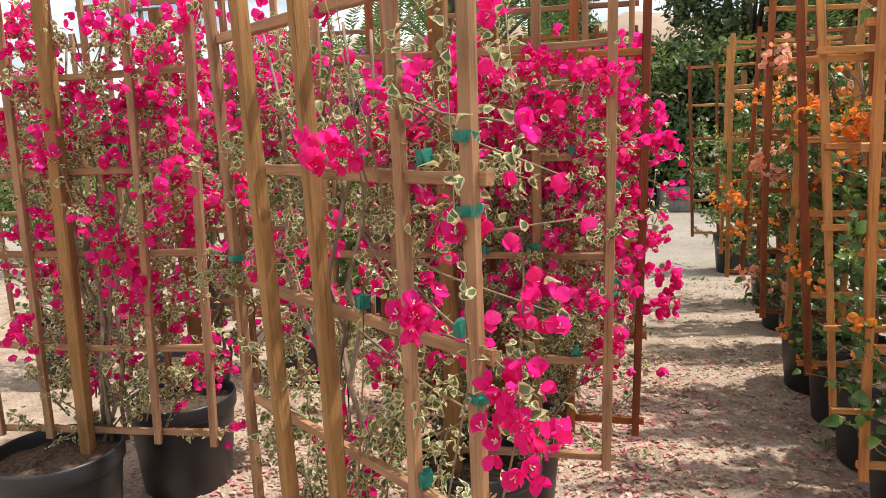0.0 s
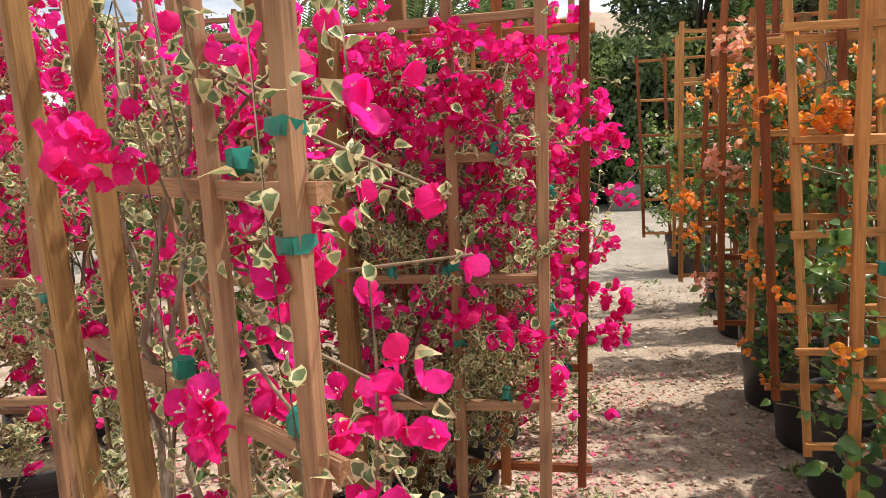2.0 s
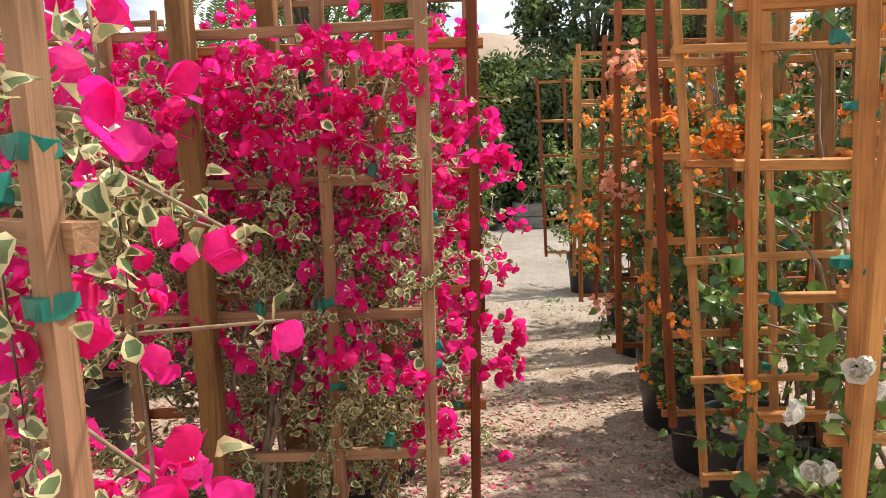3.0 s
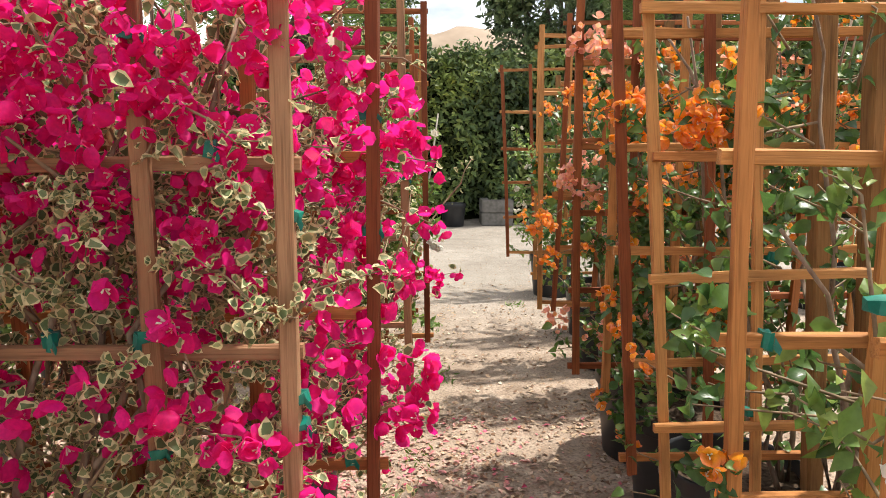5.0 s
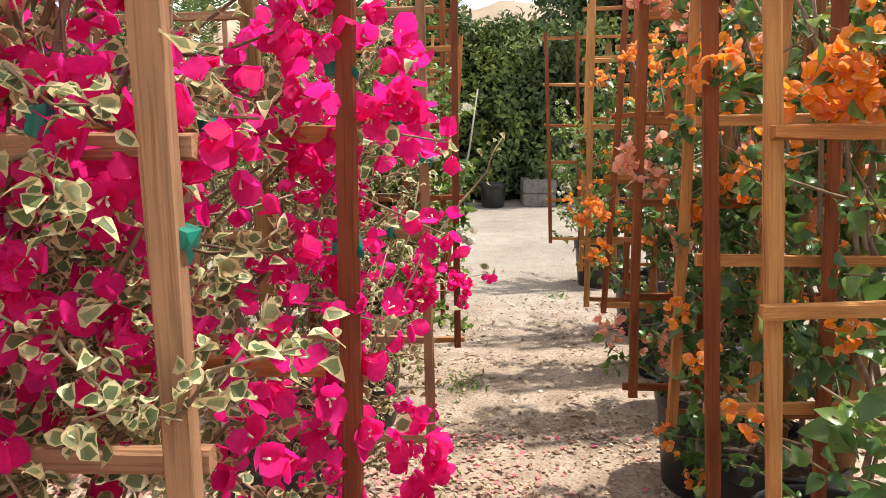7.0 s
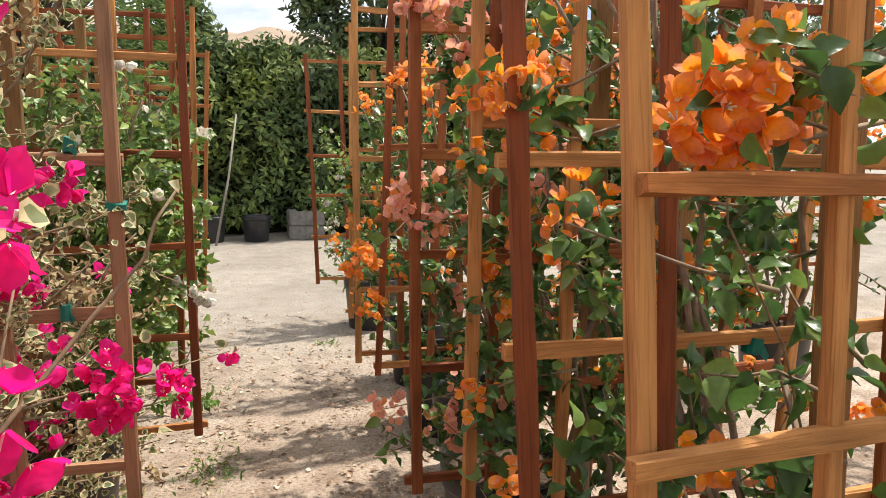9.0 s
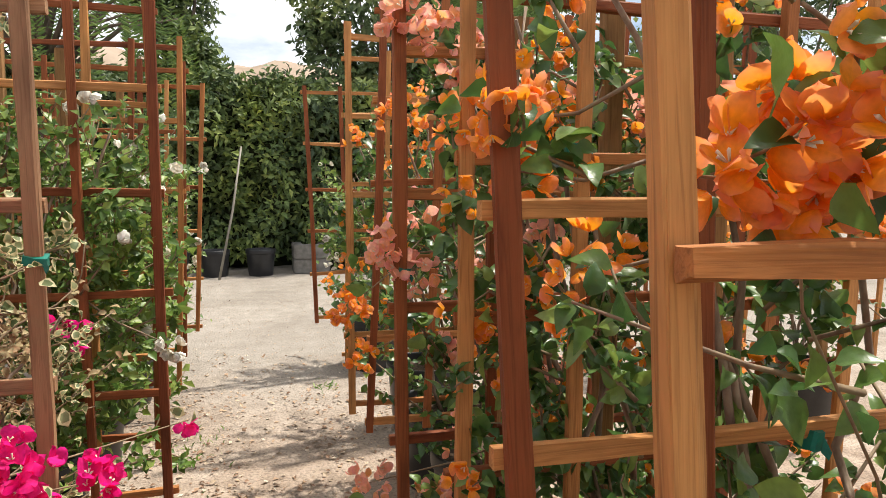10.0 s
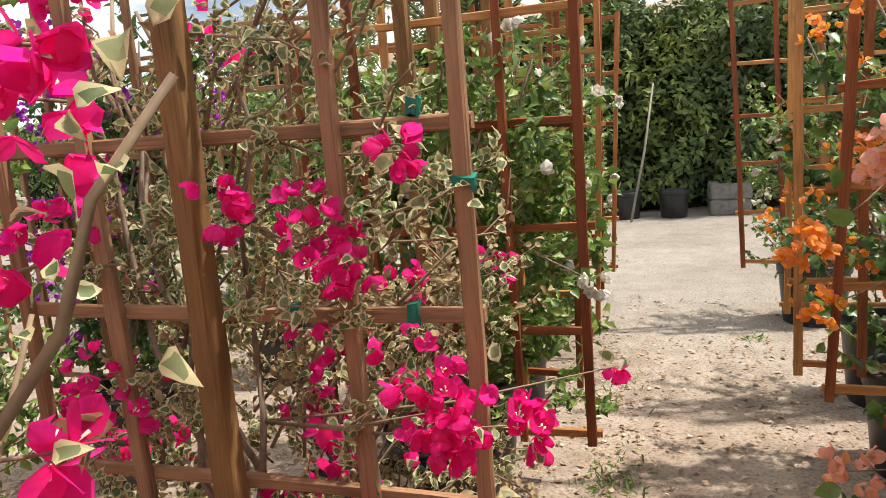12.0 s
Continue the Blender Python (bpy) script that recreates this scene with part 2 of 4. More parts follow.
def set_out(me, values):
    """Store on each vertex how far out on its petal it lies."""
    me.attributes.new("out", 'FLOAT', 'POINT').data.foreach_set("value", values)


def mesh_object(name, verts, faces, mats, index=None, parent=None, smooth=True, out=None):
    me = bpy.data.meshes.new(name)
    me.from_pydata(verts, [], faces)
    if out:
        set_out(me, out)
    for m in mats:
        me.materials.append(m)
    if index is not None:
        me.polygons.foreach_set("material_index", index)
    if smooth:
        me.polygons.foreach_set("use_smooth", [True] * len(me.polygons))
    me.update()
    ob = new(name, me)
    ob.parent = parent
    return ob


def part(name, bm, material, parent, label="", smooth=False):
    me = bpy.data.meshes.new(name)
    bm.to_mesh(me)
    bm.free()
    me.materials.append(material)
    if smooth:
        me.polygons.foreach_set("use_smooth", [True] * len(me.polygons))
    ob = new(name, me)
    ob.parent = parent
    return tagged(ob, label)


def bar(w, d, length, rough=0.0012, rings=9, bow=0.004):
    """A sawn bar along z with eased edges and a slight bow."""
    e = 0.12 * min(w, d)
    sec = [(-w / 2 + e, -d / 2), (w / 2 - e, -d / 2), (w / 2, -d / 2 + e), (w / 2, d / 2 - e),
           (w / 2 - e, d / 2), (-w / 2 + e, d / 2), (-w / 2, d / 2 - e), (-w / 2, -d / 2 + e)]
    bx, by = rng.normal(0, bow, 2)
    bm = bmesh.new()
    loops = []
    for i in range(rings):
        u = i / (rings - 1)
        s = math.sin(math.pi * u)
        loops.append([bm.verts.new((x + bx * s + rng.normal(0, rough), y + by * s + rng.normal(0, rough * 0.6), u * length)) for x, y in sec])
    for a, b in zip(loops, loops[1:]):
        for k in range(8):
            bm.faces.new((a[k], a[(k + 1) % 8], b[(k + 1) % 8], b[k]))
    bm.faces.new(loops[0][::-1])
    bm.faces.new(loops[-1])
    return bm


def scatter(name, templates, placed, mats, parent=None, smooth=True):
    """One mesh of many small pieces. placed: (template number, 3x3 matrix, place)."""
    V, F, I, T, base = [], [], [], [], 0
    for k, m, p in placed:
        tv, tf, ti = templates[k][:3]
        T.extend(templates[k][3] if len(templates[k]) > 3 else ())
        V.append(tv @ m.T + p)
        F.extend([tuple(base + j for j in f) for f in tf])
        I.extend(ti)
        base += len(tv)
    if not V:
        return None
    return mesh_object(name, np.concatenate(V).tolist(), F, mats, I, parent, smooth, T)


def turn(axis_to, spin=0.0, size=1.0):
    """A rotation that takes +z to a direction, spun about it, scaled."""
    q = Vector(axis_to).to_track_quat('Z', 'Y')
    return np.array((q.to_matrix() @ Matrix.Rotation(spin, 3, 'Z'))) * size


def leaf_template(length, width, rim=0.0, fold=0.25, droop=0.2, jag=0.0, n=6):
    """A leaf along +y from its stalk; with a rim it has a margin of another material."""
    us = np.linspace(0, 1, n)
    prof = np.sin(np.pi * us ** 0.75) ** 0.9
    prof[0], prof[-1] = 0.04, 0.0
    verts, faces, idx = [], [], []

    def at(u, v):
        w = width / 2 * np.interp(u, us, prof)
        x = v * w
        return (x, u * length, abs(v) * w * fold * 1.2 - droop * length * u * u + jag * math.sin(9 * u + 3 * v))
    cols = (-1, -(1 - rim), 0, 1 - rim, 1) if rim else (-1, 0, 1)
    jit = np.random.default_rng(int(length * 1e5))
    for u in us:
        for v in cols:
            if rim and 0 < abs(v) < 1:
                v = math.copysign(1 - rim * jit.uniform(0.35, 1.75), v)
            verts.append(at(u, v))
    m = len(cols)
    for i in range(n - 1):
        for k in range(m - 1):
            faces.append((i * m + k, i * m + k + 1, (i + 1) * m + k + 1, (i + 1) * m + k))
            idx.append(1 if rim and (k in (0, m - 2) or i in (0, n - 2)) else 0)
    return np.array(verts), faces, idx


BRACT_U = {6: (0.0, 0.2, 0.45, 0.7, 0.89, 1.0), 4: (0.0, 0.42, 0.8, 1.0)}


def bract(length, width, cup, rng_, rows=6, cols=5):
    """A papery bract along +y: broad, cupped and creased, with a short blunt point. Gives also how far out each vertex lies."""
    verts, faces, out = [], [], []
    wave, wave_b = rng_.uniform(0, 6.28, 2)
    skew = rng_.normal(0, 0.12)
    for u in BRACT_U[rows]:
        w = width / 2 * np.interp(u, (0, 0.2, 0.45, 0.7, 0.89, 1.0), (0.20, 0.70, 1.0, 0.95, 0.62, 0.10))
        for k in range(cols):
            v = -1 + 2 * k / (cols - 1)
            z = cup * length * (u * u * 0.5 + v * v * 0.30 * u) + 0.0021 * u * math.sin(6 * u + 4 * v + wave) + 0.0016 * u * math.cos(9 * v - 3 * u + wave_b)
            verts.append((v * w + skew * u * u * length, u * length * (1 - 0.05 * v * v), z))
            out.append(min(1.0, 0.85 * u + 0.25 * abs(v) * u))
    for i in range(len(BRACT_U[rows]) - 1):
        for k in range(cols - 1):
            a = i * cols + k
            faces.append((a, a + 1, a + cols + 1, a + cols))
    return np.array(verts), faces, out


def flower_template(seed, size=1.0, open_=50, rows=6, cols=5):
    """Three bracts round a small cream floret, facing +z."""
    r = np.random.default_rng(seed)
    V, F, I, T, base = [], [], [], [], 0
    for j in range(3):
        bv, bf, bt = bract(0.034 * size * r.uniform(0.85, 1.15), 0.033 * size * r.uniform(0.85, 1.12), r.uniform(-0.1, 0.75), r, rows, cols)
        m = Matrix.Rotation(radians(120 * j + r.uniform(-18, 18)), 3, 'Z') @ Matrix.Rotation(radians(90 - open_ + r.uniform(-18, 14)), 3, 'X')
        V.append(bv @ np.array(m).T)
        F += [tuple(base + k for k in f) for f in bf]
        I += [0] * len(bf)
        T += bt
        base += len(bv)
    h = 0.014 * size
    for j in range(3 if rows > 4 else 1):
        a = 2.1 * j + r.uniform(0, 1)
        ox, oy = 0.003 * math.cos(a), 0.003 * math.sin(a)
        stalk = [(ox * 0.4 + 0.0011, oy * 0.4, 0), (ox * 0.4 - 0.0006, oy * 0.4 + 0.001, 0), (ox * 0.4 - 0.0006, oy * 0.4 - 0.001, 0),
                 (2 * ox + 0.0024, 2 * oy, h), (2 * ox - 0.0012, 2 * oy + 0.0021, h), (2 * ox - 0.0012, 2 * oy - 0.0021, h)]
        V.append(np.array(stalk))
        F += [tuple(base + k for k in f) for f in ((0, 1, 4, 3), (1, 2, 5, 4), (2, 0, 3, 5), (3, 4, 5))]
        I += [1] * 4
        T += [0.0] * 6
        base += 6
    return np.concatenate(V), F, I, T


def rose_template(seed):
    r = np.random.default_rng(seed)
    V, F, I, base = [], [], [], 0
    for ring, (n, tilt, s) in enumerate(((5, 25, 1.0), (5, 48, 0.85), (4, 68, 0.6))):
        for j in range(n):
            bv, bf, _ = bract(0.034 * s, 0.036 * s, 0.6, r, 4, 3)
            m = Matrix.Rotation(radians(360 / n * j + ring * 36 + r.uniform(-8, 8)), 3, 'Z') @ Matrix.Rotation(radians(tilt + r.uniform(-8, 8)), 3, 'X')
            V.append(bv @ np.array(m).T)
            F += [tuple(base + k for k in f) for f in bf]
            I += [0] * len(bf)
            base += len(bv)
    return np.concatenate(V), F, I


FLOWERS = [flower_template(s, 1.0, o) for s, o in enumerate((35, 45, 52, 60, 40, 55))]
FLOWERS_FAR = [flower_template(s, 1.0, o, 4, 3) for s, o in enumerate((35, 45, 52, 60, 40, 55))]
ROSES = [rose_template(s) for s in range(3)]
VAR_LEAVES = [leaf_template(l, w, 0.30, f, d, j, 5) for l, w, f, d, j in ((0.031, 0.021, 0.35, 0.15, 0.0015), (0.024, 0.017, 0.7, 0.45, 0.0015), (0.034, 0.022, 0.45, 0.55, 0.0015))]
BIG_LEAVES = [leaf_template(l, w, 0, f, d, j) for l, w, f, d, j in ((0.043, 0.030, 0.4, 0.35, 0.0018), (0.032, 0.024, 0.6, 0.5, 0.0015), (0.050, 0.034, 0.35, 0.5, 0.002))]
ROSE_LEAVES = [leaf_template(l, w, 0, f, d, 0, 3) for l, w, f, d in ((0.048, 0.030, 0.35, 0.25), (0.038, 0.025, 0.5, 0.35))]

VAR_FAR = [leaf_template(l, w, 0.30, f, d, 0, 4) for l, w, f, d in ((0.033, 0.022, 0.35, 0.15), (0.026, 0.018, 0.7, 0.45), (0.036, 0.023, 0.45, 0.55))]
BIG_FAR = [leaf_template(l, w, 0, f, d, 0, 4) for l, w, f, d in ((0.044, 0.031, 0.3, 0.25), (0.034, 0.025, 0.5, 0.4), (0.050, 0.034, 0.25, 0.4))]


def simple_leaf(length, width, fold=0.2):
    v = np.array([(0, 0, 0), (width / 2, length * 0.45, fold * width), (0, length, -0.1 * length), (-width / 2, length * 0.45, fold * width), (0, length * 0.45, 0)])
    return v, [(0, 1, 4), (1, 2, 4), (2, 3, 4), (3, 0, 4)], [0, 0, 0, 0]


def tube(paths, sides=6):
    """Tapered tubes along lists of (place, radius): verts and faces."""
    V, F = [], []
    for path in paths:
        base = len(V)
        pts = [Vector(p) for p, r in path]
        for i, (p, r) in enumerate(path):
            way = (pts[min(i + 1, len(pts) - 1)] - pts[max(i - 1, 0)])
            q = way.to_track_quat('Z', 'Y')
            for k in range(sides):
                a = 2 * math.pi * k / sides
                V.append(tuple(Vector(p) + q @ Vector((math.cos(a) * r, math.sin(a) * r, 0))))
        for i in range(len(path) - 1):
            for k in range(sides):
                a, b = base + i * sides + k, base + i * sides + (k + 1) % sides
                F.append((a, b, b + sides, a + sides))
        F.append(tuple(base + k for k in reversed(range(sides))))
        F.append(tuple(base + (len(path) - 1) * sides + k for k in range(sides)))
    return V, F


# ---- ground ----
def build_ground():
    xs = np.concatenate([[-400, -120, -40, -15], np.arange(-6, 6.01, 0.12), [15, 40, 120, 400]])
    ys = np.concatenate([[-400, -120, -30, -8], np.arange(-2, 14.01, 0.12), [18, 30, 60, 120, 400]])
    V = []
    for y in ys:
        for x in xs:
            near = 1.0 if abs(x) < 6 and -2 < y < 14 else 0.0
            z = near * (0.012 * noise.noise((x * 1.3, y * 1.3, 0)) + 0.006 * noise.noise((x * 5, y * 5, 3)))
            V.append((x, y, z))
    w = len(xs)
    F = [(j * w + i, j * w + i + 1, (j + 1) * w + i + 1, (j + 1) * w + i) for j in range(len(ys) - 1) for i in range(w - 1)]
    ob = mesh_object("ground", V, F, [GROUND])
    return tagged(ob, "dry bare dirt path turning to pale sand", "ground", kind="structure")


build_ground()

# ---- trellises ----
RAILS = (0.375, 0.668, 0.968, 1.242, 1.542, 1.855)


def trellis(edge, y, side, yaw=0.0, lean=0.0, laths=(0.0, 0.205, 0.62, 0.82), stakes=(0.45,), wood_=None, rails=RAILS,
            lath_w=0.0245, rail_h=0.0215, rail_front=False, lath_wood=None, stake_w=0.042, fan=0.012, ties=(), stake_top=1.7, stake_front=True, label="", stake_lean=None, stake_wood=None):
    """A lath trellis on its stake. edge: x of the aisle-side lath; side: +1 runs to +x, -1 to -x."""
    wood_ = wood_ or WOOD_GREY
    root = new("trellis")
    root.matrix_world = pose(edge, y, 0, 0, 0, yaw)
    k_lean = math.tan(radians(lean))
    width = laths[-1]
    mid = width / 2
    for a in laths:
        f = fan * (a - mid) / mid
        length = rails[-1] - rails[0] + 0.07 + rng.uniform(-0.01, 0.02)
        lath = part("lath", bar(lath_w * rng.uniform(0.92, 1.1), 0.019, length), lath_wood or wood_, root)
        lath.matrix_local = pose(side * (a - f) + k_lean * (rails[0] - 0.035), rng.uniform(-0.001, 0.001), rails[0] - 0.035, rng.uniform(-0.3, 0.3), lean + side * math.degrees(2 * f / length) + rng.normal(0, 0.35), 0)
    for j, z in enumerate(rails):
        f = fan * (2 * j / (len(rails) - 1) - 1)
        x0, x1 = -0.012 - f, width + 0.02 + f
        if rng.random() < 0.45:
            x0 -= 0.016
        rail = part("rail", bar(rail_h * rng.uniform(0.94, 1.08), 0.017, x1 - x0), wood_, root)
        slope = rng.normal(0, 0.5)
        rail.matrix_local = pose(side * x0 + k_lean * z, -0.0185 if rail_front else 0.0185, z + rng.normal(0, 0.004), 0, side * 90 + slope, 0)
    for s in stakes:
        st = part("stake", bar(stake_w, stake_w, stake_top - 0.05, 0.0018), stake_wood or WOOD_STAKE, root, "rough square wooden stake")
        st.matrix_local = pose(side * s + k_lean * 0.17, -0.034 if stake_front else 0.052, 0.05 + 0.12, rng.normal(0, 0.5), (lean if stake_lean is None else stake_lean) + rng.normal(0, 0.3), rng.uniform(-6, 6))
    for a, z, kind in ties:
        bm = bmesh.new()
        upright = kind == 'r'
        w, d, h = (0.017, 0.024, 0.026) if upright else (0.031, 0.027, 0.014)
        ring = []
        for zz in (-h / 2, h / 2):
            ring.append([bm.verts.new((x * w + rng.normal(0, 0.001), yy * d, zz + rng.normal(0, 0.002))) for x, yy in ((-.5, -.5), (0, -.58), (.5, -.5), (.55, 0), (.5, .5), (0, .55), (-.5, .5), (-.55, 0))])
        for k in range(8):
            bm.faces.new((ring[0][k], ring[0][(k + 1) % 8], ring[1][(k + 1) % 8], ring[1][k]))
        bm.faces.new(ring[0][::-1])
        bm.faces.new(ring[1])
        tail = [bm.verts.new(p) for p in ((w * .45, -d * .55, h * .3), (w * .45 + .010, -d * .7 - 0.003, -0.008), (w * .45 + .007, -d * .7 - 0.004, -0.018), (w * .4, -d * .58, -h * .4))]
        bm.faces.new(tail)
        if upright:
            bmesh.ops.rotate(bm, verts=bm.verts, matrix=Matrix.Rotation(radians(rng.uniform(-8, 8)), 3, 'Y'))
        t = part("plant_tie", bm, TIE, root, "green plastic tie tape")
        t.matrix_local = pose(side * a + k_lean * z, 0.018 if upright else 0.003, z, 0, rng.normal(0, 6), 0)
    return tagged(root, label or "wooden lath trellis on a rough stake behind a potted climber", "trellis", "lath trellises along the path")


# ---- pots ----
def lathe(profile, n=36):
    bm = bmesh.new()
    loops = [[bm.verts.new((r * math.cos(2 * math.pi * k / n), r * math.sin(2 * math.pi * k / n), z)) for k in range(n)] for r, z in profile]
    for a, b in zip(loops, loops[1:]):
        for k in range(n):
            bm.faces.new((a[k], a[(k + 1) % n], b[(k + 1) % n], b[k]))
    bm.faces.new(loops[0][::-1])
    return bm


def make_pot(radius, height):
    r, h = radius, height
    root = new("plant_pot")
    part("body", lathe([(r * 0.80, 0), (r * 0.82, 0.006), (r * 0.955, h * 0.82), (r * 0.96, h * 0.83), (r * 1.0, h * 0.84), (r * 1.01, h * 0.87),
                        (r * 1.01, h * 0.98), (r * 1.0, h), (r * 0.975, h), (r * 0.965, h * 0.97), (r * 0.93, h * 0.82)]), POT, root, smooth=True)
    bm = bmesh.new()
    rings = [[bm.verts.new((r * 0.945 * f * math.cos(a), r * 0.945 * f * math.sin(a), h * 0.88 + rng.normal(0, 0.006))) for a in np.linspace(0, 2 * math.pi, 24, endpoint=False)] for f in (1.0, 0.66, 0.33)]
    for a, b in zip(rings, rings[1:]):
        for k in range(24):
            bm.faces.new((a[k], a[(k + 1) % 24], b[(k + 1) % 24], b[k]))
    bm.faces.new(rings[-1])
    part("soil", bm, SOIL, root, "dark potting soil", True)
    return tagged(root, "black plastic nursery pot full of soil on the dirt", "plant pot", "black nursery pots")


POT_BIG = make_pot(0.20, 0.36)
pots_used = []


def put_pot(x, y):
    m = pose(x, y, 0.0, 0, 0, rng.uniform(0, 360))
    if not pots_used:
        pots_used.append(1)
        POT_BIG.matrix_world = m
        return POT_BIG
    return copy_thing(POT_BIG, m)


# ---- climbing plants ----
FLOWER_MESHES = {}


def flower_mesh(mat, k):
    if (mat.name, k) not in FLOWER_MESHES:
        v, f, i, out = FLOWERS[k]
        me = bpy.data.meshes.new("flower")
        me.from_pydata(v.tolist(), [], f)
        set_out(me, out)
        me.materials.append(mat)
        me.materials.append(CREAM)
        me.polygons.foreach_set("material_index", i)
        me.polygons.foreach_set("use_smooth", [True] * len(me.polygons))
        FLOWER_MESHES[(mat.name, k)] = me
    return FLOWER_MESHES[(mat.name, k)]


def climber(kind, edge, y, side, yaw, shoots, density, bloom, clusters=(), low=0.42, high=1.62, width=0.82, depth=0.16, single=0,
            dry=0.0, name="bougainvillea", label="", front=0.04, seed=1, extra=()):
    """A climber tied to a trellis. kind: 'magenta', 'orange', 'peach', 'purple' or 'rose'.
    shoots: how many side shoots; density: leaves a shoot; bloom: share of shoots that end in flowers (by height).
    clusters: (x, y, z, flowers, radius) in the world; extra: shoots as lists of world points."""
    r = np.random.default_rng(seed)
    root = new(name)
    m = pose(edge, y, 0, 0, 0, yaw)
    inv = m.inverted()
    root.matrix_world = m @ Matrix.Translation((side * 0.45, 0.05, 0.30))
    off = Vector((side * 0.45, 0.05, 0.30))
    trunks, twigs, leaves, blooms = [], [], [], []
    stems = []
    for s in range(5):
        x, yy, z = side * 0.45 + r.normal(0, 0.04), 0.06 + r.normal(0, 0.03), 0.30
        path = []
        goal = side * r.uniform(0.04, width - 0.05)
        for i in range(11):
            u = i / 10
            path.append(((x + (goal - x) * u ** 1.2 + r.normal(0, 0.018), yy + (0.07 - yy) * u + r.normal(0, 0.018), z + (high - z) * u * r.uniform(0.95, 1.0)), 0.0072 * (1 - 0.75 * u) + 0.0015))
        stems.append(path)
    trunks = stems
    shoots_made = []
    for s in range(shoots):
        z = low + (high - low) * r.random() ** 1.05
        path0 = stems[r.integers(len(stems))]
        p = min(path0, key=lambda q: abs(q[0][2] - z))[0]
        x1 = side * np.clip(r.uniform(-0.05, width + 0.03), -0.06, width + 0.1)
        y1 = 0.03 + abs(r.normal(0, depth * 0.75))
        if r.random() < 0.16:
            y1 = -abs(r.normal(0, front))
        z1 = z + r.normal(0.03, 0.09)
        a = Vector((p[0] * 0.45 + x1 * 0.55, p[1] * 0.5 + y1 * 0.5, z - 0.08))
        b = Vector((x1, y1, z1))
        c = a.lerp(b, 0.5) + Vector(r.normal(0, 0.03, 3))
        shoots_made.append(([a, a.lerp(c, .5), c, c.lerp(b, .55) + Vector(r.normal(0, .008, 3)), b], z1))
    for e, leaf_count, leaf_size in extra:
        shoots_made.append(([inv @ Vector(p) for p in e], (leaf_count, leaf_size)))
    petal = {'magenta': MAGENTA, 'orange': ORANGE, 'peach': PEACH, 'purple': PURPLE, 'rose': WHITE}[kind]
    for pts, z1 in shoots_made:
        n = len(pts)
        count, small, thick = int(density * r.uniform(0.6, 1.4) * (1.3 if kind == 'magenta' else 1.5)), 1.0, 0.0030
        if isinstance(z1, tuple):
            count, small = z1
            z1, thick = -1, 0.0016
        twigs.append([(tuple(q), thick * (1 - 0.75 * i / (n - 1)) + 0.0006) for i, q in enumerate(pts)])
        is_dry = r.random() < dry
        for k in range(count):
            u = r.uniform(0.08, 1.0) * (n - 1)
            i = min(int(u), n - 2)
            p = pts[i].lerp(pts[i + 1], u - i)
            way = Vector(r.normal(0, 1, 3)) + Vector((0, -0.7, 0.35))
            spin = Matrix.Rotation(r.uniform(0, 6.28), 3, 'Z')
            up = Vector(r.normal(0, 0.7, 3)) + Vector((0, -0.55, 0.75))
            mat = turn(up, r.uniform(0, 6.28), r.uniform(0.52, 1.10) * small * (0.86 if kind == 'magenta' else 1.0))
            leaves.append((int(r.integers(3 if kind != 'rose' else 2)) + (10 if is_dry else 0), mat, np.array(p + Vector(r.normal(0, 0.012, 3)))))
        chance = bloom(z1) if z1 >= 0 else 0
        if r.random() < chance:
            tip = pts[-1]
            for k in range(int(r.integers(4, 11)) if kind == 'magenta' else int(r.integers(5, 12)) if kind != 'rose' else int(r.integers(1, 4))):
                blooms.append((int(r.integers(6)), Vector(r.normal(0, 1, 3)) + Vector((0, -0.35, 0.0)), tip + Vector(r.normal(0, 0.030 if kind == 'magenta' else 0.022, 3)), r.uniform(0.62, 1.0) if kind != 'orange' else r.uniform(0.42, 0.74), r.uniform(0, 6.28)))
    for cx, cy, cz, n, rad in clusters:
        c = inv @ Vector((cx, cy, cz))
        for k in range(n if n < 4 else round(n * 1.3)):
            d = Vector(r.normal(0, 1, 3)).normalized()
            d.y = -abs(d.y) * 0.8 if r.random() < 0.75 else d.y
            blooms.append((int(r.integers(6)), d * 0.8 + Vector(r.normal(0, 0.6, 3)), c + d * rad * r.uniform(0.4, 1.0), r.uniform(0.58, 0.86), r.uniform(0, 6.28)))
        for k in range(max(2, n // 4)):
            leaves.append((int(r.integers(2)), turn(Vector(r.normal(0, .6, 3)) + Vector((0, -.6, .5)), r.uniform(0, 6.28), r.uniform(0.7, 1.1)), np.array(c + Vector(r.normal(0, rad * 0.7, 3)))))
        near = min((q for path in stems for q, _ in path), key=lambda q: (Vector(q) - c).length)
        twigs.append([(near, 0.003), (tuple((Vector(near) + c) / 2 + Vector((0, 0.01, -0.02))), 0.0026), (tuple(c + Vector((0, 0.01, 0))), 0.0012)])
    o = np.array(off)

    def shifted(paths):
        return [[(tuple(np.array(p) - o), q) for p, q in path] for path in paths]
    for path in shifted(trunks):
        V, F = tube([path], 7)
        mesh_object("stem", V, F, [STEM], None, root)
    V, F = tube(shifted(twigs), 5)
    tagged(mesh_object("twig", V, F, [STEM_GREEN], None, root), kind="stuff")
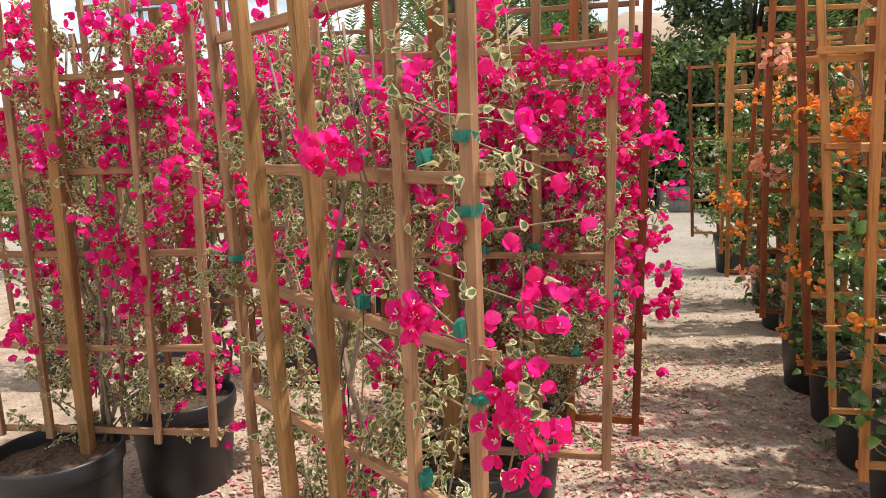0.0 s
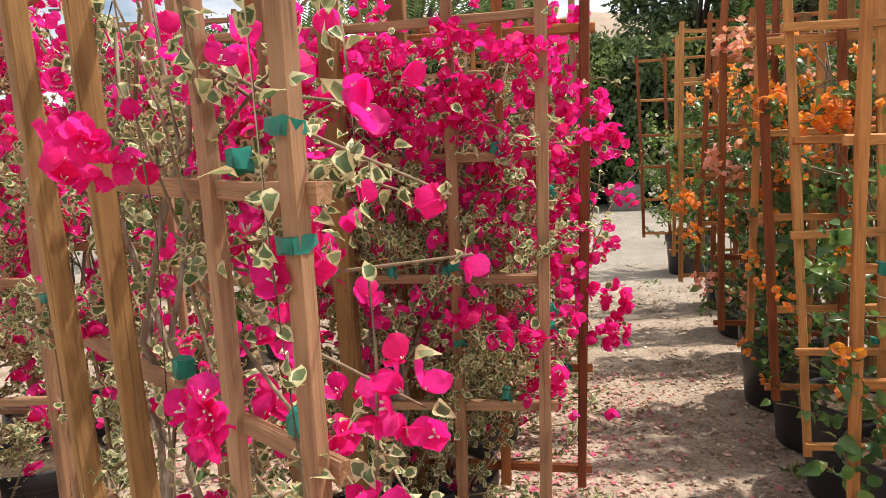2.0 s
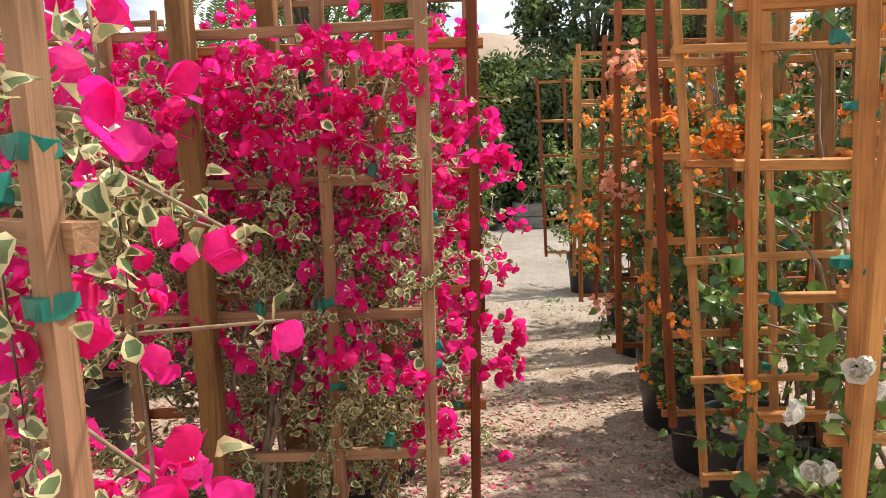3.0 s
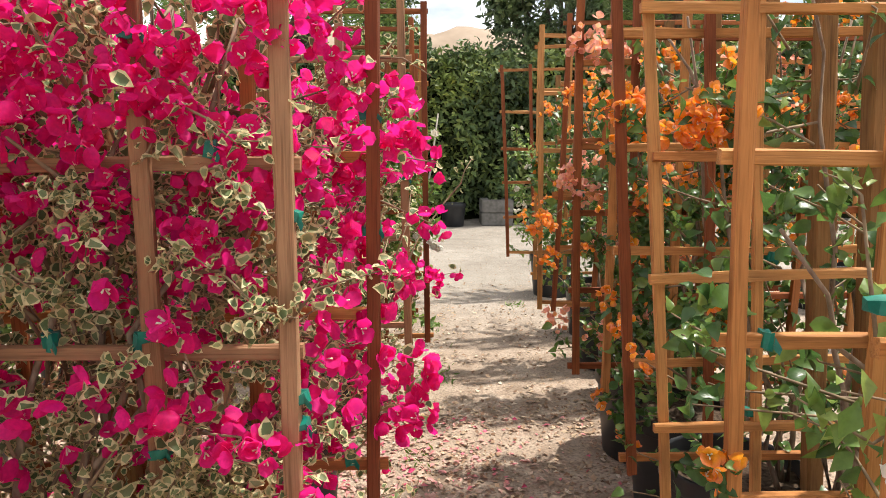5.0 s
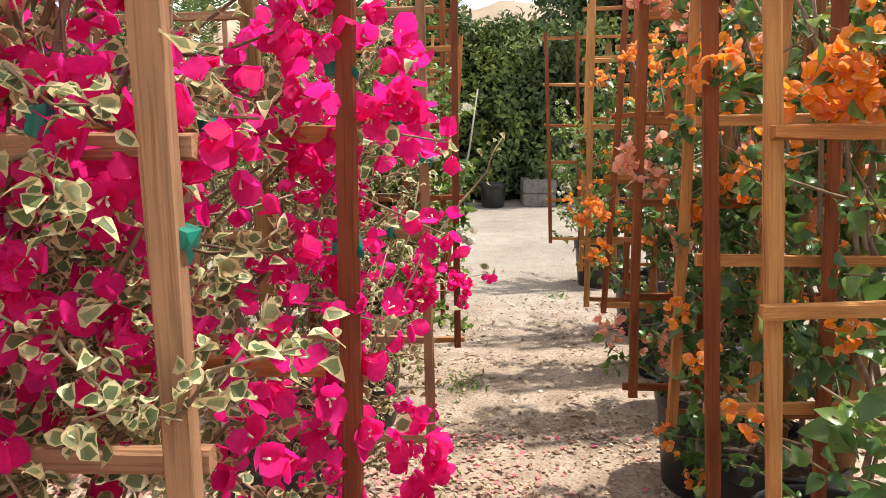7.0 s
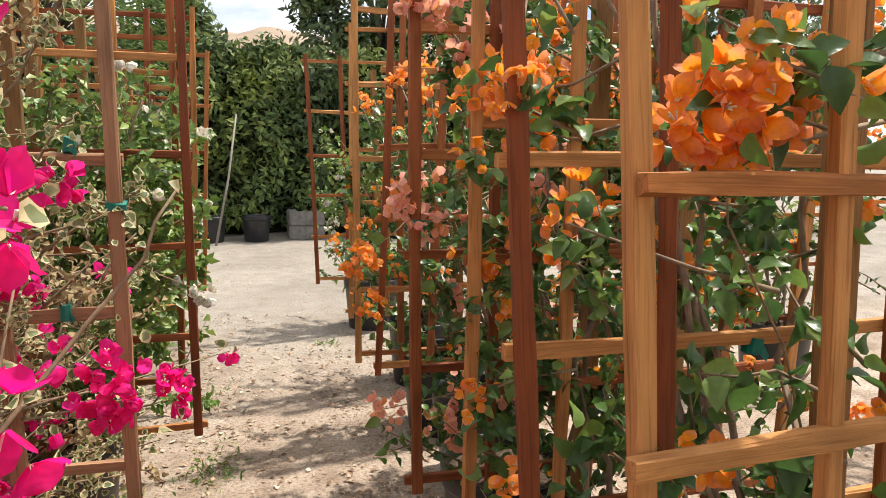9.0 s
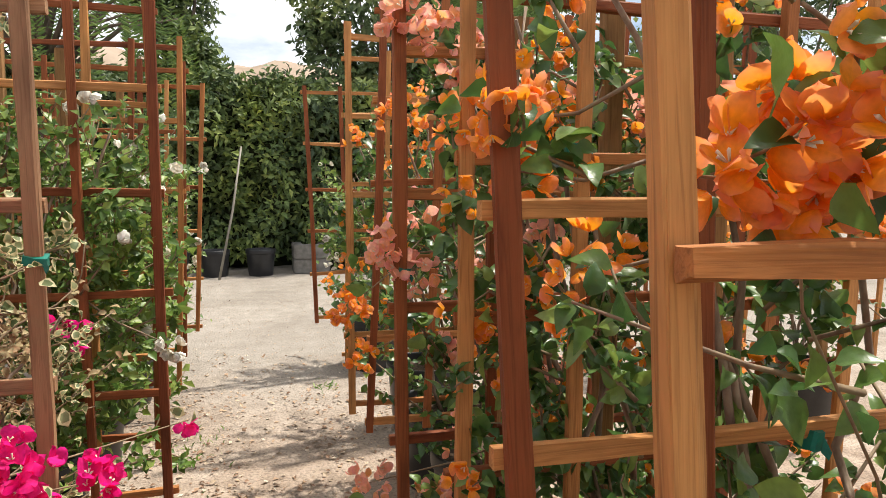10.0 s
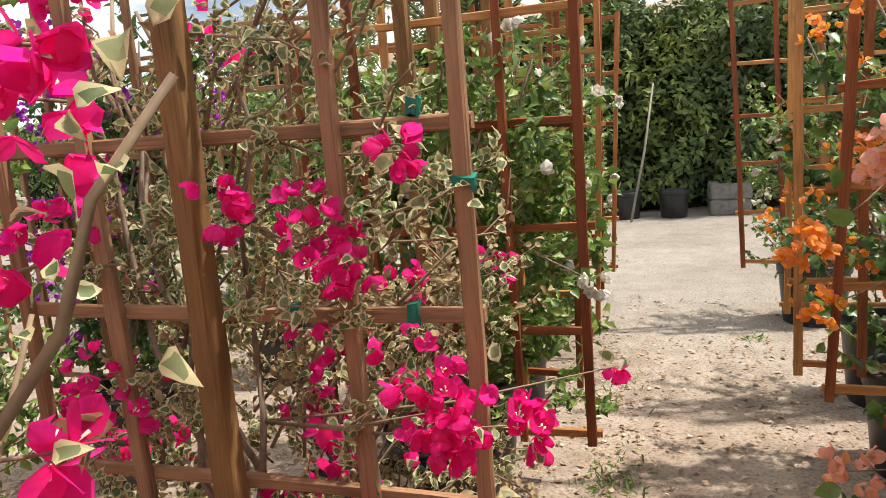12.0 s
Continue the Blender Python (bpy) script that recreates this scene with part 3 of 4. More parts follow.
    if kind == 'magenta':
        tm, lm = VAR_FAR if edge < -0.9 else VAR_LEAVES, [LEAF_VAR, LEAF_EDGE]
    elif kind == 'rose':
        tm, lm = ROSE_LEAVES, [LEAF_ROSE, LEAF_ROSE]
    else:
        tm, lm = BIG_FAR if edge < -0.9 or edge > 2 or y > 4 else BIG_LEAVES, [LEAF_DARK, LEAF_DARK]
    green = [(k % 10, mm, p - o) for k, mm, p in leaves if k < 10]
    brown = [(k % 10, mm * 0.85, p - o) for k, mm, p in leaves if k >= 10]
    tagged(scatter("foliage", tm, green, lm, root), kind="stuff")
    if brown:
        tagged(scatter("dry_foliage", tm, brown, [LEAF_DRY, LEAF_DRY], root), "curled dry brown leaves", kind="stuff")
    if kind == 'rose':
        if blooms:
            tagged(scatter("blossoms", ROSES, [(k % 3, turn(d, s, z), np.array(p) - o) for k, d, p, z, s in blooms], [petal], root), kind="stuff")
    else:
        order = sorted(range(len(blooms)), key=lambda i: blooms[i][2].y)
        one = set(order[:single])
        for i in order[:single]:
            k, d, p, z, s = blooms[i]
            fl = new("flower", flower_mesh(petal, k))
            fl.parent = root
            q = d.to_track_quat('Z', 'Y') @ Euler((0, 0, s)).to_quaternion()
            fl.matrix_local = Matrix.LocRotScale(p - off, q, (z, z, z))
        rest = [b for i, b in enumerate(blooms) if i not in one]
        if rest:
            tagged(scatter("blossoms", FLOWERS_FAR, [(k, turn(d, s, z), np.array(p) - o) for k, d, p, z, s in rest], [petal, CREAM], root), kind="stuff")
    words = {'magenta': "potted bougainvillea with magenta bracts and cream-edged variegated leaves", 'orange': "potted bougainvillea with orange bracts and glossy green leaves",
             'peach': "potted bougainvillea with peach-pink bracts and green leaves", 'purple': "potted bougainvillea with purple bracts and green leaves",
             'rose': "potted climbing rose with white blooms and green leaves"}
    return tagged(root, label or words[kind], "rose bush" if kind == 'rose' else "bougainvillea", "potted climbers")


def even(v):
    return lambda z: v


def rising(lo, hi, z0=0.5, z1=1.3):
    return lambda z: lo + (hi - lo) * min(1, max(0, (z - z0) / (z1 - z0)))


# ---- the far side: hedge, trees, hill ----
def leaf_cloud(count, shape, size, seed, droop=0.0):
    """Leaves strewn by shape(r) -> place or None, turned outwards and up."""
    r = np.random.default_rng(seed)
    out = []
    while len(out) < count:
        p, outward = shape(r)
        way = Vector(outward) + Vector(r.normal(0, 0.75, 3)) + Vector((0, 0, 0.35))
        out.append((0, turn(way, r.uniform(0, 6.28), size * r.uniform(0.6, 1.35)), np.array(p)))
    return out


LEAF_FAR = [simple_leaf(1.0, 0.48)]


def hedge(name, x0, x1, y, height, depth, count, seed, size=0.085, mat=None):
    """A clipped-back shrub screen along x with a lumpy face and top."""
    def top_at(x):
        return height + 0.28 * noise.noise((x * 0.7, seed, 0)) + 0.14 * noise.noise((x * 2.3, seed, 5))

    def face_at(x, z):
        return y + 0.75 * noise.noise((x * 0.8, z * 0.7, seed)) + 0.60 * noise.noise((x * 2.0, z * 1.7, seed + 3))
    root = new(name)
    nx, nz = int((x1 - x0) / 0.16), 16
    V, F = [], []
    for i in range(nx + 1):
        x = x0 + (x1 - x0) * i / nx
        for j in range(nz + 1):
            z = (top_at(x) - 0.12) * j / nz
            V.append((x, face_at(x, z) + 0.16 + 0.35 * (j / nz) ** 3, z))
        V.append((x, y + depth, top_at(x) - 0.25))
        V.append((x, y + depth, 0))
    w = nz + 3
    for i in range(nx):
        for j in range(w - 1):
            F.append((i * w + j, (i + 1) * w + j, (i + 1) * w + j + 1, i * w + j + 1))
    # Dark sheet behind the leaves that stands in for the hedge's shaded depth.
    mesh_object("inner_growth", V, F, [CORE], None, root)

    def shape(r):
        x = r.uniform(x0, x1)
        if r.random() < 0.22:
            yy = y + r.uniform(0, depth)
            return (x, yy, top_at(x) - 0.12 + r.normal(0, 0.10)), (0, -0.2, 1)
        z = r.uniform(0.05, 1) * top_at(x)
        gap = noise.noise((x * 3.1, z * 3.1, seed + 9))
        return (x, face_at(x, z) + r.normal(0.04, 0.11) - 0.22 * gap, z), (0.25, -1, 0.35)
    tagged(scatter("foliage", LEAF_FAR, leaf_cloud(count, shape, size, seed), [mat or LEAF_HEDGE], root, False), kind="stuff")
    return tagged(root, "dense dark green shrub hedge at the edge of the sand", "hedge")


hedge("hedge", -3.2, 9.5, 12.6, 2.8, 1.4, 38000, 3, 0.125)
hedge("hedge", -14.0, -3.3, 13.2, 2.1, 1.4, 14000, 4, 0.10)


def broad_tree(x, y, height, spread, count, seed, mat, size=0.11, low=1.5):
    """Trunk, limbs and a crown of leaf clumps."""
    r = np.random.default_rng(seed)
    root = new("tree")
    root.location = (x, y, 0)
    paths = [[((0, 0, 0), 0.16), ((0.05, 0.02, low * 0.6), 0.13), ((0.02, 0, low), 0.11)]]
    clumps = []
    for k in range(26):
        a, u = r.uniform(0, 6.28), r.random()
        rad = spread * (0.35 + 0.65 * math.sin(math.pi * (0.15 + 0.8 * u))) * r.uniform(0.35, 1.0)
        c = Vector((math.cos(a) * rad, math.sin(a) * rad * 0.8, low + (height - low) * u))
        clumps.append((c, spread * r.uniform(0.22, 0.42)))
        j = Vector((0.02, 0, low * 0.9))
        paths.append([(tuple(j), 0.06), (tuple(j.lerp(c, 0.5) + Vector(r.normal(0, 0.12, 3))), 0.035), (tuple(c), 0.012)])
    V, F = tube(paths, 7)
    mesh_object("trunk", V, F, [TRUNK], None, root)

    def shape(q):
        c, s = clumps[q.integers(len(clumps))]
        d = Vector(q.normal(0, 1, 3)).normalized()
        return tuple(c + d * s * q.uniform(0.45, 1.12)), tuple(d)
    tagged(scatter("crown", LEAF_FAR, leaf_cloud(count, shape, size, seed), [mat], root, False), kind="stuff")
    return tagged(root, "broad leafy dark green tree behind the hedge", "tree", "trees behind the hedge")


def weeping_tree(x, y, height, spread, seed):
    """A tree with hanging feathery fronds."""
    r = np.random.default_rng(seed)
    root = new("weeping_tree")
    root.location = (x, y, 0)
    paths, placed = [[((0, 0, 0), 0.2), ((0.1, 0, 1.6), 0.15), ((0.05, 0, 2.6), 0.12)]], []
    for k in range(150):
        a, rad = r.uniform(0, 6.28), spread * math.sqrt(r.random())
        top = Vector((math.cos(a) * rad, math.sin(a) * rad, height * (1 - 0.35 * (rad / spread) ** 2) * r.uniform(0.8, 1.02)))
        length = r.uniform(0.7, 1.7)
        if k < 40:
            paths.append([((0.05, 0, 2.4), 0.05), (tuple(Vector((0.05, 0, 2.6)).lerp(top, 0.6) + Vector((0, 0, 0.2))), 0.03), (tuple(top), 0.01)])
        sway = Vector(r.normal(0, 0.12, 3))
        steps = int(length / 0.05)
        for i in range(steps):
            u = i / steps
            p = top + sway * u + Vector((math.cos(a), math.sin(a), 0)) * 0.25 * u - Vector((0, 0, length * u))
            for s in (-1, 1):
                way = Vector((s * 0.8, r.normal(0, 0.5), -0.7))
                m = np.array(Matrix.Rotation(r.uniform(-0.6, 0.6), 3, 'Z') @ Matrix.Rotation(radians(s * -115), 3, 'Y') @ Matrix.Rotation(radians(-90), 3, 'X')) * r.uniform(0.09, 0.15)
                placed.append((0, m, np.array(p)))
    V, F = tube(paths, 7)
    mesh_object("trunk", V, F, [TRUNK], None, root)
    tagged(scatter("crown", [simple_leaf(1.0, 0.22)], placed, [LEAF_FROND], root, False), kind="stuff")
    return tagged(root, "weeping tree with hanging feathery light green fronds", "tree", "trees behind the hedge")


broad_tree(2.75, 13.6, 6.2, 1.45, 15000, 51, LEAF_TREE, 0.14, 2.2)
broad_tree(6.2, 14.2, 6.0, 2.2, 14000, 52, LEAF_TREE, 0.15)
broad_tree(-0.55, 13.4, 5.4, 1.0, 10000, 53, LEAF_HEDGE, 0.13, 2.0)
broad_tree(10.5, 13.8, 6.0, 2.6, 12000, 54, LEAF_TREE, 0.16)
broad_tree(-6.5, 15.5, 3.6, 1.7, 7000, 55, LEAF_TREE, 0.14)
weeping_tree(-2.2, 12.8, 5.6, 1.9, 56)
weeping_tree(4.4, 13.2, 5.6, 1.3, 57)


def shrub(x, y, height, spread, count, seed, mat):
    """A low round shrub of arching branches and leaves."""
    r = np.random.default_rng(seed)
    root = new("shrub")
    root.location = (x, y, 0)
    tips = []
    for k in range(18):
        a, u = r.uniform(0, 6.28), r.uniform(0.35, 1)
        tips.append(Vector((math.cos(a) * spread * math.sqrt(r.random()), math.sin(a) * spread * math.sqrt(r.random()), height * u)))
    V, F = tube([[((0, 0, 0), 0.02), (tuple(t * 0.5 + Vector((0, 0, height * 0.12))), 0.012), (tuple(t), 0.004)] for t in tips], 5)
    tagged(mesh_object("branch", V, F, [STEM], None, root), kind="stuff")

    def shape(q):
        t = tips[q.integers(len(tips))] * q.uniform(0.55, 1.0)
        d = Vector(q.normal(0, 1, 3)).normalized()
        return tuple(t + d * spread * 0.3 * q.random()), tuple(d)
    tagged(scatter("foliage", LEAF_FAR, leaf_cloud(count, shape, 0.075, seed), [mat], root, False), kind="stuff")
    return tagged(root, "low yellow-green leafy shrub standing on the sand", "shrub", "shrubs on the sand")


for k, (x, y, h, w) in enumerate(((-4.2, 5.6, 1.5, 0.6), (-5.3, 6.4, 1.6, 0.7), (-4.6, 8.0, 1.5, 0.7), (-6.6, 7.2, 1.7, 0.8), (-3.6, 9.4, 1.4, 0.6), (-6.2, 9.8, 1.7, 0.9))):
    shrub(x, y, h, w, 1500, 70 + k, LEAF_FROND)


def utility_pole(x, y):
    root = new("utility_pole")
    root.location = (x, y, 0)
    V, F = tube([[((0, 0, 0), 0.13), ((0, 0, 4.5), 0.11), ((0, 0, 9.0), 0.09)]], 10)
    mesh_object("pole", V, F, [TRUNK], None, root)
    for z in (8.5, 7.7, 7.0):
        arm = part("crossarm", bar(0.1, 0.12, 2.0, 0.002), TRUNK, root)
        arm.matrix_local = pose(-1.0, -0.12, z, 0, 90, 0)
    return tagged(root, "dark wooden utility pole with crossarms far off", "utility pole")


utility_pole(-18.5, 27.0)


def palm(x, y, height, seed):
    """A fan of long drooping fronds on a bare trunk."""
    r = np.random.default_rng(seed)
    root = new("palm_tree")
    root.location = (x, y, 0)
    V, F = tube([[((0, 0, 0), 0.16), ((0.05, 0, height * 0.5), 0.13), ((0, 0, height), 0.12)]], 9)
    mesh_object("trunk", V, F, [TRUNK], None, root)
    for k in range(16):
        a = 2 * math.pi * k / 16 + r.normal(0, 0.12)
        out = Vector((math.cos(a), math.sin(a), 0))
        L, rise = r.uniform(1.4, 1.9), r.uniform(0.2, 0.9)
        spine = [Vector((0, 0, height)) + out * (L * u) + Vector((0, 0, rise * u - 1.5 * u * u)) for u in np.linspace(0, 1, 12)]
        V, F = tube([[(tuple(p), 0.016 * (1 - 0.8 * i / 11)) for i, p in enumerate(spine)]], 4)
        leaf_v, leaf_f = list(V), list(F)
        across = out.cross(Vector((0, 0, 1)))
        for i in range(1, 12):
            for sgn in (-1, 1):
                for j in (0.0, 0.5):
                    p = spine[i - 1].lerp(spine[i], j)
                    q = p + across * sgn * 0.34 * (1.05 - i / 13) + out * 0.14 - Vector((0, 0, 0.12))
                    b = len(leaf_v)
                    leaf_v += [tuple(p), tuple(p.lerp(q, 0.5) + out * 0.02), tuple(q), tuple(p.lerp(q, 0.5) - out * 0.02)]
                    leaf_f.append((b, b + 1, b + 2, b + 3))
        mesh_object("frond", leaf_v, leaf_f, [LEAF_FROND], None, root, False)
    return tagged(root, "palm with long arching green fronds beyond the sand", "palm tree")


palm(-8.3, 14.5, 3.0, 81)


def hedge_pots():
    """Nursery pots and a block bin that stand along the foot of the hedge."""
    for x, y in ((-0.35, 11.85), (0.15, 11.95), (0.75, 12.0), (2.3, 11.9), (2.8, 12.0)):
        put_pot(x, y)
    bin_ = new("concrete_planter")
    bin_.location = (1.45, 12.05, 0)
    for k, (x, y, w, d) in enumerate(((0, 0, 0.50, 0.14), (-0.18, 0.27, 0.14, 0.40), (0.18, 0.27, 0.14, 0.40))):
        for j in range(2):
            bm = bmesh.new()
            bmesh.ops.create_cube(bm, size=1.0)
            bmesh.ops.scale(bm, vec=(w, d, 0.20), verts=bm.verts)
            bmesh.ops.bevel(bm, geom=bm.edges[:], offset=0.012, segments=2, affect='EDGES')
            b = part("block", bm, CONCRETE, bin_)
            b.location = (x + rng.normal(0, 0.006), y, 0.10 + 0.205 * j)
    tagged(bin_, "grey concrete block planter at the foot of the hedge", "planter")
    V, F = tube([[((0, 0, 0), 0.017), ((0.18, 0.25, 0.9), 0.016), ((0.30, 0.5, 1.75), 0.013)]], 8)
    cane = mesh_object("bamboo_cane", V, F, [BAMBOO])
    cane.location = (0.22, 11.55, 0.0)
    tagged(cane, "grey bamboo cane leaning against the hedge", "cane")



def weeds(name, spots, seed):
    """Thin tufts of low green blades along the foot of the plants."""
    r = np.random.default_rng(seed)
    placed = []
    for x, y, spread, n in spots:
        for k in range(n):
            p = np.array((x + r.normal(0, spread * 0.5), y + r.normal(0, spread), 0.004))
            way = Vector((r.normal(0, 1), r.normal(0, 1), r.uniform(0.1, 0.8)))
            placed.append((0, turn(way, r.uniform(0, 6.28), r.uniform(0.014, 0.05)), p))
    return tagged(scatter(name, [simple_leaf(1.0, 0.22)], placed, [LEAF_ROSE], None, False), "low green weeds at the foot of the plants", "weeds", kind="stuff")


weeds("weeds", ((0.42, 4.75, 0.12, 170), (0.38, 3.75, 0.08, 50), (0.40, 5.6, 0.14, 110), (0.36, 2.75, 0.10, 90), (1.12, 3.12, 0.03, 50), (0.33, 2.2, 0.08, 50), (1.08, 6.5, 0.08, 60)), 64)


def hill():
    V, F, n, m = [], [], 60, 10
    for i in range(n + 1):
        x = -25 + 70 * i / n
        for j in range(m + 1):
            u = j / m
            V.append((x, 60 + 14 * u, 15.6 * math.sin(u * math.pi / 2) * (0.80 + 0.20 * noise.noise((x * 0.12, 3, 0))) + 0.5 * noise.noise((x * 0.5, u * 4, 1))))
    for i in range(n):
        for j in range(m):
            a = i * (m + 1) + j
            F.append((a, a + m + 1, a + m + 2, a + 1))
    return tagged(mesh_object("hill", V, F, [ROCK]), "distant tan bare hillside", "hill", kind="structure")


hill()


def litter(name, count, area, mats, seed, size, label, bias=None):
    """Small curled pieces lying on the dirt."""
    r = np.random.default_rng(seed)
    t = []
    for k in range(3):
        v, f, i = simple_leaf(1.0, 0.5 + 0.12 * k, 0.35 - 0.2 * k)
        t.append((v, f, i))
    placed = []
    while len(placed) < count:
        x, y = r.uniform(area[0], area[1]), r.uniform(area[2], area[3])
        if bias and r.random() > bias(x, y):
            continue
        m = turn((r.normal(0, 0.3), r.normal(0, 0.3), 1), r.uniform(0, 6.28), size * r.uniform(0.45, 1.3))
        z = 0.012 * noise.noise((x * 1.3, y * 1.3, 0)) + 0.006 * noise.noise((x * 5, y * 5, 3))
        placed.append((int(r.integers(3)), m, np.array((x, y, z + 0.004 + size * 0.06))))
    return tagged(scatter(name, t, placed, mats, None, False), label, "leaf litter", kind="stuff")


def heap(x, y):
    """More lies under the plants than in the middle of the path, and less further on."""
    side_ = math.exp(-((x - 0.35) / 0.28) ** 2) + math.exp(-((x - 1.1) / 0.35) ** 2) * 0.9 + (0.8 if x < 0.2 or x > 1.3 else 0)
    return min(1.0, (0.22 + side_) * (1.0 if y < 4.4 else 0.35 if y < 6.5 else 0.12)) * (0.35 + 0.65 * (noise.noise((x * 3, y * 3, 7)) > -0.05))


litter("leaf_litter", 20000, (-2.0, 2.2, 0.9, 7.5), [LITTER], 61, 0.028, "dry brown leaves strewn over the dirt", heap)
litter("fallen_petals", 9000, (-1.8, 1.2, 0.9, 4.2), [PETAL_OLD], 62, 0.030, "faded pink bracts fallen below the bougainvilleas", lambda x, y: min(1, 0.06 + math.exp(-((x - 0.20) / 0.40) ** 2) + 0.9 * math.exp(-((x + 0.75) / 0.45) ** 2)))
litter("wood_chips", 5000, (-0.2, 2.2, 2.5, 11.5), [LITTER], 63, 0.013, "small pale chips and pebbles on the dirt", lambda x, y: 0.8)

# ---- the left-hand row ----
SLANT = -36.5
trellis(0.032, 1.142, -1, SLANT, -2.0, (0.0, 0.183, 0.855), (0.39, 0.585), WOOD_GREY, RAILS, stake_w=0.031, lath_w=0.027, ties=((0.0, 1.309, 'l'), (0.0, 1.195, 'l'), (0.0, 0.90, 'l'), (0.12, 1.275, 'r'), (0.05, 1.0, 'r'), (0.17, 0.70, 'r'), (0.33, 1.0, 'r'), (0.855, 1.03, 'l'), (0.30, 0.40, 'r'), (0.72, 1.26, 'r')), stake_top=1.75)
trellis(0.230, 2.08, -1, 0, 0.0, (0.0, 0.205, 0.63, 0.83), (0.456,), WOOD_GREY, RAILS, ties=((0.0, 1.17, 'l'), (0.0, 0.90, 'l'), (0.0, 0.86, 'l'), (0.205, 1.42, 'l'), (0.205, 1.0, 'l'), (0.205, 0.82, 'l'), (0.11, 1.262, 'r'), (0.31, 1.262, 'r'), (0.39, 1.262, 'r'), (0.23, 0.985, 'r'), (0.36, 0.985, 'r'), (0.1, 0.69, 'r')), stake_top=1.72)
trellis(0.324, 2.33, -1, 0, -0.1, (0.0, 0.21, 0.64, 0.84), (0.45,), WOOD_RED, lath_wood=WOOD_DARK, rails=RAILS, ties=((0.0, 1.32, 'l'), (0.0, 1.12, 'l'), (0.05, 0.68, 'r'), (0.16, 1.255, 'r')), stake_top=1.75)
trellis(0.371, 3.355, -1, 0, -1.45, (0.0, 0.19, 0.63, 0.83), (0.43,), WOOD_GREY, RAILS, ties=((0.0, 1.165, 'l'), (0.07, 1.27, 'r'), (0.30, 0.97, 'r'), (0.1, 0.97, 'r'), (0.2, 0.69, 'r')), stake_top=1.5, label="greyish lath trellis with a sparse half-dry climber")
trellis(0.42, 4.30, -1, 0, -0.9, (0.0, 0.20, 0.62, 0.82), (0.44,), WOOD_RED, lath_wood=WOOD_DARK, rails=RAILS)
trellis(0.335, 4.75, -1, 0, -0.5, (0.0, 0.20, 0.62, 0.82), (0.44,), WOOD_RED, RAILS)
trellis(0.33, 5.45, -1, 0, 0.6, (0.0, 0.20, 0.62, 0.82), (0.44,), WOOD_RED, RAILS)
trellis(0.30, 6.1, -1, 0, 0.2, (0.0, 0.20, 0.62, 0.82), (0.44,), WOOD_RED, lath_wood=WOOD_DARK, rails=RAILS)
trellis(0.31, 6.75, -1, 0, 1.6, (0.0, 0.20, 0.62, 0.82), (0.44,), WOOD_RED, RAILS)

# ---- the right-hand row ----
trellis(0.927, 1.80, +1, 0, -0.4, (0.0, 0.205, 0.62, 0.82), (-0.033, 0.47), WOOD_TAN, (0.29, 0.54, 0.79, 1.043, 1.30, 1.56, 1.84), stake_w=0.025, stake_lean=2.6, stake_wood=WOOD_TAN, ties=((-0.005, 1.345, 'l'), (-0.015, 1.10, 'l')))
trellis(0.880, 2.07, +1, 0, -0.5, (0.0, 0.205, 0.62, 0.82), (0.46,), WOOD_TAN, (0.40, 0.726, 0.982, 1.248, 1.552, 1.83), lath_w=0.022, ties=((0.05, 0.982, 'r'), (0.16, 1.49, 'r')))
trellis(0.960, 2.53, +1, 0, -3.1, (0.0, 0.20, 0.62, 0.82), (0.47,), WOOD_TAN, (0.385, 0.66, 0.985, 1.242, 1.535, 1.845), ties=((0.2, 0.69, 'l'),), rail_front=True, stake_front=False, lath_w=0.0205, rail_h=0.0195)
trellis(0.964, 2.84, +1, 0, -2.5, (0.0, 0.21, 0.64, 0.84), (0.48,), WOOD_TAN, lath_wood=WOOD_DARK, rails=(0.43, 0.698, 0.992, 1.26, 1.54, 1.85), ties=((0.38, 0.98, 'r'),))
trellis(0.985, 3.32, +1, 0, 1.0, (0.0, 0.215, 0.62, 0.82), (0.45,), WOOD_RED, (0.48, 0.76, 1.04, 1.32, 1.60, 1.88), ties=((0.2, 1.35, 'l'),))
trellis(0.948, 3.60, +1, 0, 0.4, (0.0, 0.20, 0.62, 0.82), (0.45,), WOOD_RED, lath_wood=WOOD_DARK, rails=(0.45, 0.73, 1.02, 1.27, 1.55, 1.83), ties=((0.0, 1.1, 'l'),))
trellis(0.980, 4.39, +1, 0, 2.6, (0.0, 0.20, 0.62, 0.82), (0.45,), WOOD_RED, lath_wood=WOOD_DARK, rails=(0.50, 0.77, 1.03, 1.28, 1.55, 1.82))
trellis(1.02, 4.95, +1, 0, 0.5, (0.0, 0.20, 0.62, 0.82), (0.45,), WOOD_RED)
trellis(1.083, 5.60, +1, 0, 1.2, (0.0, 0.20, 0.62, 0.82), (0.45,), WOOD_TAN, (0.42, 0.70, 1.0, 1.27, 1.60, 1.88))
trellis(1.056, 6.86, +1, 0, -1.4, (0.0, 0.235, 0.62, 0.82), (0.45,), WOOD_RED, lath_wood=WOOD_DARK, rails=(0.37, 0.66, 0.95, 1.235, 1.54, 1.86))

